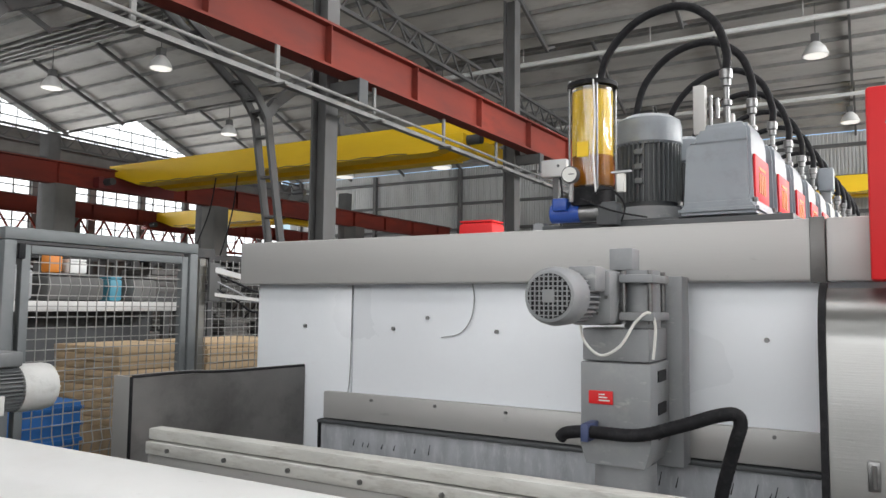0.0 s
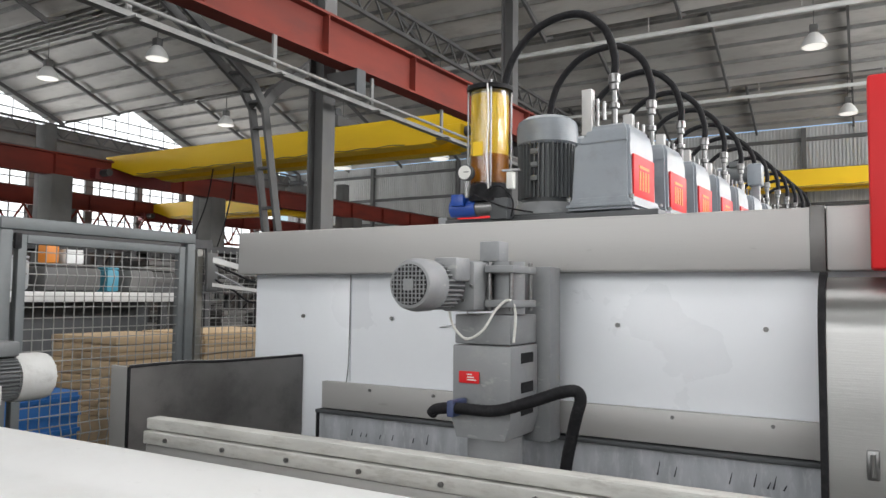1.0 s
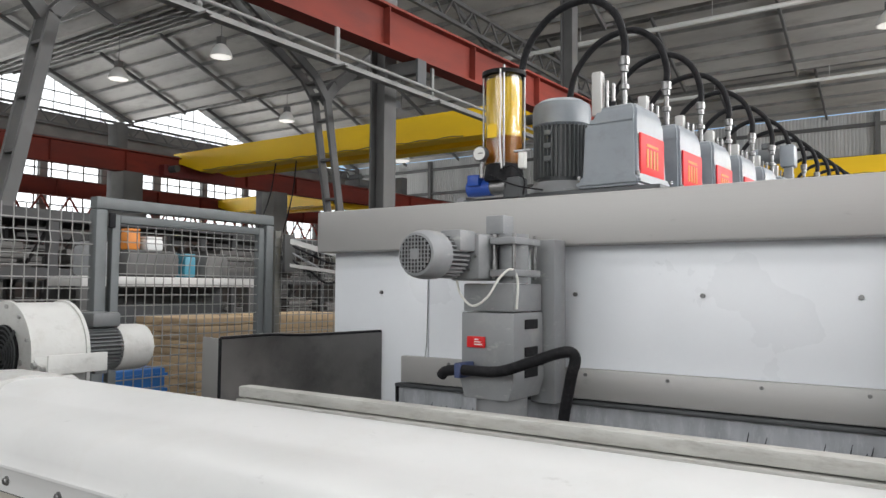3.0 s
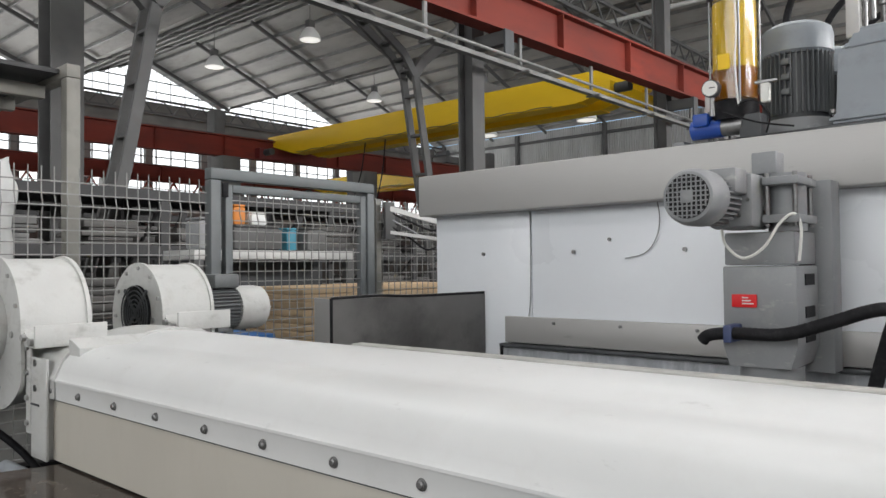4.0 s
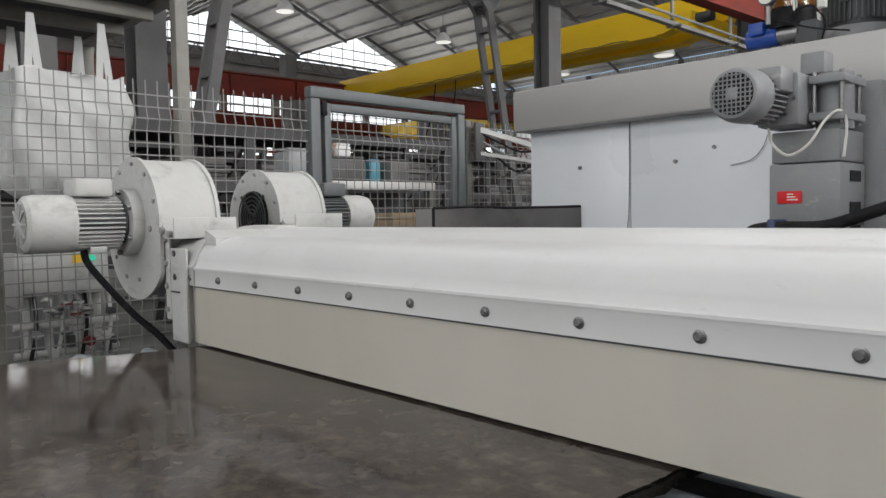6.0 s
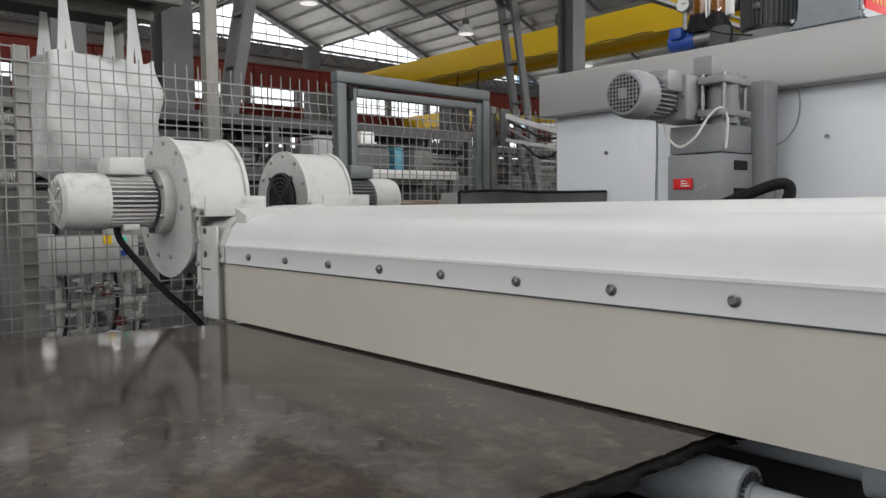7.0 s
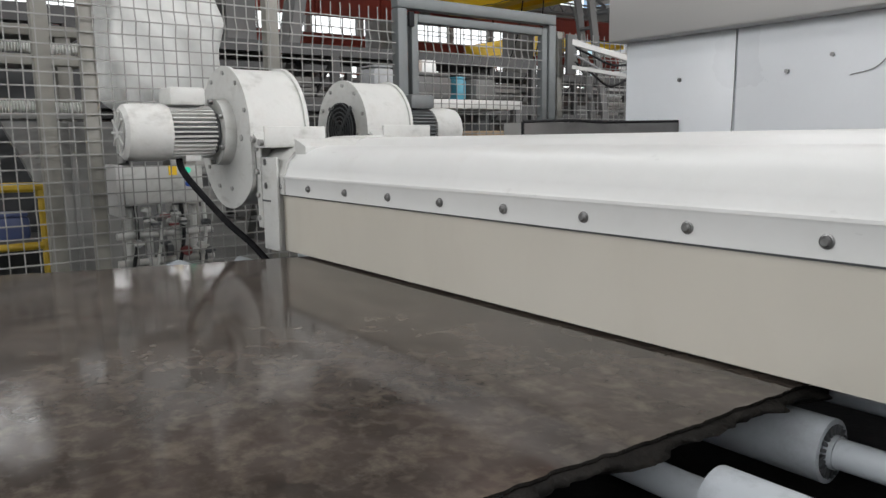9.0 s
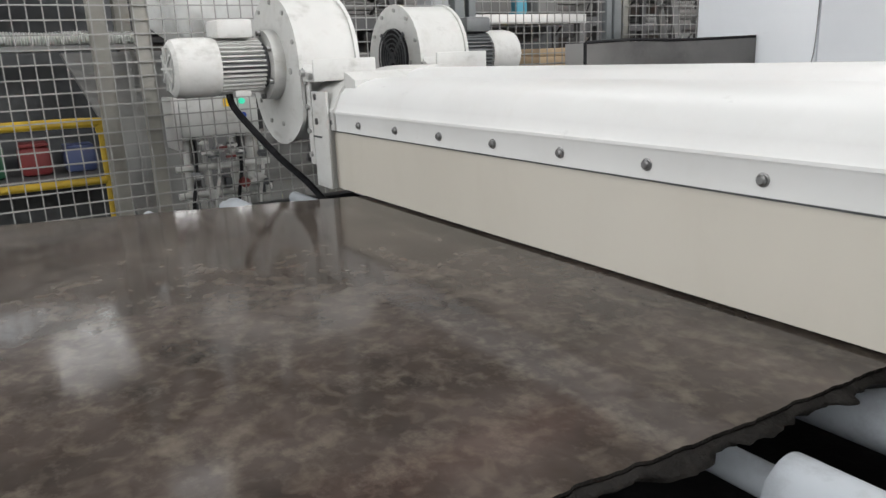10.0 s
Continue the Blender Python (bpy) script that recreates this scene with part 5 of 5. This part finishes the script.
def control_box():
    t = thing("control_box", "white control box with green and blue buttons on pipes", "control box", (-1.35, 0.045, 0))
    part("case", bx(B(), -0.08, 0.08, -0.17, 0.17, 1.0, 1.16, 0.008), WHITE_DUST, t)
    part("green_button", rod(B(), (0.08, 0.10, 1.14), (0.095, 0.10, 1.14), 0.013, seg=12), GREENLED, t)
    part("blue_button", rod(B(), (0.08, 0.10, 1.08), (0.095, 0.10, 1.08), 0.013, seg=12), BLUEMOTOR, t)
    part("yellow_label", bx(B(), 0.081, 0.085, 0.02, 0.055, 1.12, 1.16), YELLOW, t)
    for y in (-0.14, -0.06, 0.06, 0.14):
        part("pipe", rod(B(), (0.0, y, 0.001), (0.0, y, 0.98), 0.018, seg=10), WHITE_DUST, t)
    for z in (0.62, 0.74, 0.86):
        part("cross_pipe", rod(B(), (0.02, -0.2, z), (0.02, 0.22, z), 0.015, seg=10), WHITE_DUST, t)
    for k in range(5):
        v = part("valve", bx(B(), 0.02, 0.06, -0.15 + 0.075 * k, -0.12 + 0.075 * k, 0.66 + 0.05 * (k % 3), 0.71 + 0.05 * (k % 3), 0.006), WHITE_DUST if k % 2 else DARK, t)
    for k in range(4):
        part("thin_pipe", sweep(B(), [(0.05, -0.16 + 0.1 * k, 0.5), (0.06, -0.15 + 0.1 * k, 0.7), (0.05, -0.12 + 0.1 * k, 0.85), (0.03, -0.12 + 0.1 * k, 1.0)], 0.008, 8), WHITE_DUST if k % 2 else BLACK, t)
    rnd = random.Random(5)
    for k in range(16):
        y, z = rnd.uniform(-0.13, 0.2), rnd.uniform(0.72, 0.98)
        v = part("valve", rod(B(), (0.03, y, z), (0.075, y, z), rnd.uniform(0.010, 0.018), seg=10), rnd.choice((WHITE_DUST, WHITE_DUST, GREY, DARK)), t)
        part("valve_handle", bx(B(), 0.076, 0.084, y - 0.022, y + 0.022, z - 0.005, z + 0.005), rnd.choice((WHITE_DUST, DARK, DULLRED)), v)
    part("side_cover", bx(B(), -0.085, 0.085, -0.2, -0.172, 0.95, 1.17, 0.004), PURLIN, t)
    part("red_valve", rod(B(), (0.05, 0.08, 0.78), (0.09, 0.08, 0.78), 0.022, seg=12), DULLRED, t)
    return t


control_box()


def guard_rail():
    t = thing("guard_rail", "yellow tubular guard rail beside the fence", "guard rail", (-1.35, -0.6, 0))
    part("rail", sweep(B(), [(0, 0.18, 0.3), (0, 0.18, 0.95), (0, 0.17, 1.06), (0, 0.1, 1.09), (0, -0.9, 1.09)], 0.02, 10), RAILYELLOW, t)
    part("mid_rail", rod(B(), (0, -0.9, 0.85), (0, 0.18, 0.85), 0.016), RAILYELLOW, t)
    part("foot", rod(B(), (0, 0.18, 0.001), (0, 0.18, 0.3), 0.02), RAILYELLOW, t)
    return t


guard_rail()


def rack(x, y, ln, h):
    t = thing("storage_rack", "dark steel storage rack loaded with slabs and goods", "rack", (x, y, 0), "storage racks")
    for yy in (-ln / 2, 0, ln / 2):
        for xx in (-0.45, 0.45):
            part("upright", bx(B(), xx - 0.04, xx + 0.04, yy - 0.05, yy + 0.05, 0.001, h), RACKDARK, t)
        for k in range(3):
            z = 0.15 + k * (h - 0.3) / 3
            part("brace", bar(B(), (-0.41, yy, z), (0.41, yy, z + (h - 0.3) / 3), 0.03, 0.03), RACKDARK, t)
    for z in (0.8, 1.6, h - 0.12):
        for xx in (-0.5, 0.44):
            part("beam", bx(B(), xx, xx + 0.06, -ln / 2, ln / 2, z, z + 0.12), RACKDARK, t)
        part("shelf", bx(B(), -0.43, 0.43, -ln / 2, ln / 2, z + 0.09, z + 0.115), RACKDARK, t)
    return t


def goods(x, y, z, sx, sy, sz, mat, label):
    t = thing("stacked_goods", label, "goods", (x, y, z), "goods on the racks")
    zz = 0.0
    rnd = random.Random(int(abs(x * 31 + y * 17 + z * 7)))
    while zz < sz:
        h = rnd.uniform(0.03, 0.10)
        d, e = rnd.uniform(-0.05, 0.05), rnd.uniform(0.0, 0.12)
        part("layer", bx(B(), -sx / 2 + d, sx / 2 + d, -sy / 2 + d + e, sy / 2 + d - e, zz, zz + h - 0.008, 0.006), mat, t)
        zz += h
    return t


def work_table(x, y0, y1):
    t = thing("work_table", "pale steel table edge crowded with small parts", "table", (x, 0, 0))
    part("top", bx(B(), -0.5, 0.0, y0, y1, 1.53, 1.61, 0.004), PURLIN, t)
    for y in (y0, y1 - 0.08):
        part("leg", bx(B(), -0.08, 0.0, y, y + 0.08, 0.001, 1.53), STEELPAINT, t)
    part("back_panel", bx(B(), -0.5, -0.48, y0, y1, 0.3, 1.52), DARK, t)
    return t


def small_thing(name, x, y, z, sx, sy, sz, mat, label, category):
    t = thing(name, label, category, (x, y, z))
    part("body", bx(B(), -sx / 2, sx / 2, -sy / 2, sy / 2, 0.001, sz, min(sx, sy, sz) * 0.18), mat, t)
    part("lid", bx(B(), -sx / 2.2, sx / 2.2, -sy / 2.2, sy / 2.2, sz + 0.001, sz + 0.02, 0.004), mat, t)
    return t


work_table(-3.2, 2.3, 4.0)
small_thing("metal_case", -3.4, 2.95, 1.612, 0.3, 0.5, 0.2, STEELPAINT, "dark grey metal case on the table", "case")
small_thing("tool_box", -3.4, 3.35, 1.612, 0.18, 0.12, 0.19, TEAL, "teal plastic tool box on the table", "box")
small_thing("orange_canister", -3.45, 2.85, 1.835, 0.12, 0.12, 0.16, ORANGE, "orange plastic canister on a metal case", "canister")
small_thing("white_bucket", -3.42, 3.02, 1.835, 0.14, 0.16, 0.10, WHITE, "white plastic tub on a metal case", "tub")
small_thing("grey_carton", -3.4, 3.62, 1.612, 0.25, 0.25, 0.2, CLUTTER, "grey carton on the table", "carton")
small_thing("motor_block", -3.4, 2.5, 1.612, 0.25, 0.22, 0.25, GREY, "grey motor block on the table", "motor")
small_thing("red_machine_cover", -1.15, 6.0, 2.2, 0.4, 0.3, 0.25, REDPANEL, "red rounded machine cover behind the beam", "cover")
tagged(structure("platform", bx(B(), -2.2, -0.6, 5.6, 6.6, 0.001, 2.199), STEELPAINT, "grey machine block behind the beam", "machine"), kind="structure")
def loading_station():
    t = thing("loading_station", "grey steel loading station with an open dark front", "machine", (-2.7, 0, 0))
    part("upper_beam", bx(B(), -0.3, 0.0, -3.2, 0.05, 1.70, 1.76, 0.006), POST, t)
    part("top_beam", bx(B(), -0.3, 0.0, -3.2, 0.05, 1.86, 1.92, 0.006), POST, t)
    part("hose_shelf", bx(B(), -0.3, 0.0, -3.2, 0.05, 1.40, 1.43, 0.004), TRAYGREY, t)
    for x, z, rad in ((-0.03, 1.467, 0.032), (-0.1, 1.462, 0.028), (-0.04, 1.80, 0.03)):
        part("ribbed_hose", sweep(B(), [(x, -3.1 + 0.105 * k, z + 0.004 * math.sin(k * 1.7)) for k in range(31)], rad, 10, 0.008), WHITE_DUST, t, "dusty white ribbed hose")
    part("back_panel", bx(B(), -0.62, -0.6, -3.2, 0.0, 0.3, 1.9), DARK, t)
    part("chute", extrude(B(), [(-0.40, 1.385), (0.19, 1.385), (0.16, 0.45), (-0.12, 0.45), (-0.2, 0.9)], 0.02, 0.10, "x"), TRAYGREY, t, "dull sheet metal chute")
    for y in (-0.06, 0.06):
        part("chute_rib", bx(B(), 0.10, 0.125, y - 0.012, y + 0.012, 0.5, 1.38, 0.003), TRAYGREY, t)
    for y in (-3.2, -1.7, -0.08):
        part("upright", bx(B(), -0.1, -0.02, y, y + 0.08, 0.001, 1.9, 0.004), POST, t)
    part("shelf", bx(B(), -0.6, -0.05, -3.2, 0.0, 0.66, 0.7), STEELPAINT, t)
    return t


loading_station()
for k, (mat, col) in enumerate(((CLIPBLUE, "dull blue"), (DULLRED, "dull red"), (GREENBOX, "dark green"), (CLUTTER, "grey"), (CLIPBLUE, "dull blue"), (GREENBOX, "dark green"), (DULLRED, "dull red"))):
    small_thing("storage_bin", -3.0, -0.35 - 0.24 * k, 0.701, 0.22, 0.17, 0.14 + 0.03 * (k % 3), mat, col + " plastic bin on the station shelf", "bin")
rnd = random.Random(11)
for x, y, ln, h in ((-6.2, 3.4, 6.4, 2.35), (-9.0, 10.5, 6.0, 2.5), (-9.5, 2.5, 6.0, 2.5), (-13.0, 7.0, 6.0, 2.6), (-13.0, 14.0, 6.0, 2.6), (-4.2, -1.6, 3.6, 2.2)):
    rack(x, y, ln, h)
    for z in (0.921, 1.721):
        for k in range(6):
            yy = y - ln / 2 + ln * (k + 0.5) / 6
            if abs(yy - y) > 0.12 and rnd.random() < 0.85:
                mat, what = rnd.choice(((BROWNSTACK, "dark dusty slabs"), (BROWNSTACK, "dark dusty slabs"), (CLUTTER, "grey dusty cartons"), (PALESTACK, "pale cut slabs")))
                goods(x, yy, z, rnd.uniform(0.5, 0.75), ln / 6 * rnd.uniform(0.6, 0.8), rnd.uniform(0.12, 0.5), mat, "stack of " + what + " on the rack")


def motions():
    def shift(t):
        return 1.11 + 0.485 * math.cos(2 * math.pi * (t - 4.8) / 5.05)
    times = [k * 0.25 for k in range(41)]
    for ob in (SPINDLE, LUBE, BRIDGE):
        walk(ob, [(t, pose(shift(t), 0, 0)) for t in times])
    for ob, (x, y, z) in zip(HEADS, HEAD_AT):
        walk(ob, [(t, pose(shift(t) + x, y, z, 0, 0, -3.8)) for t in times])
    walk(SLAB, [(t, pose(x, 0.12 - 0.045 * t, 0.934)) for t, x in ((0.0, 0), (2.5, 0), (5.0, 0), (7.5, 0), (8.5, 0.0), (9.2, 0.006), (10.0, 0.014))])


motions()
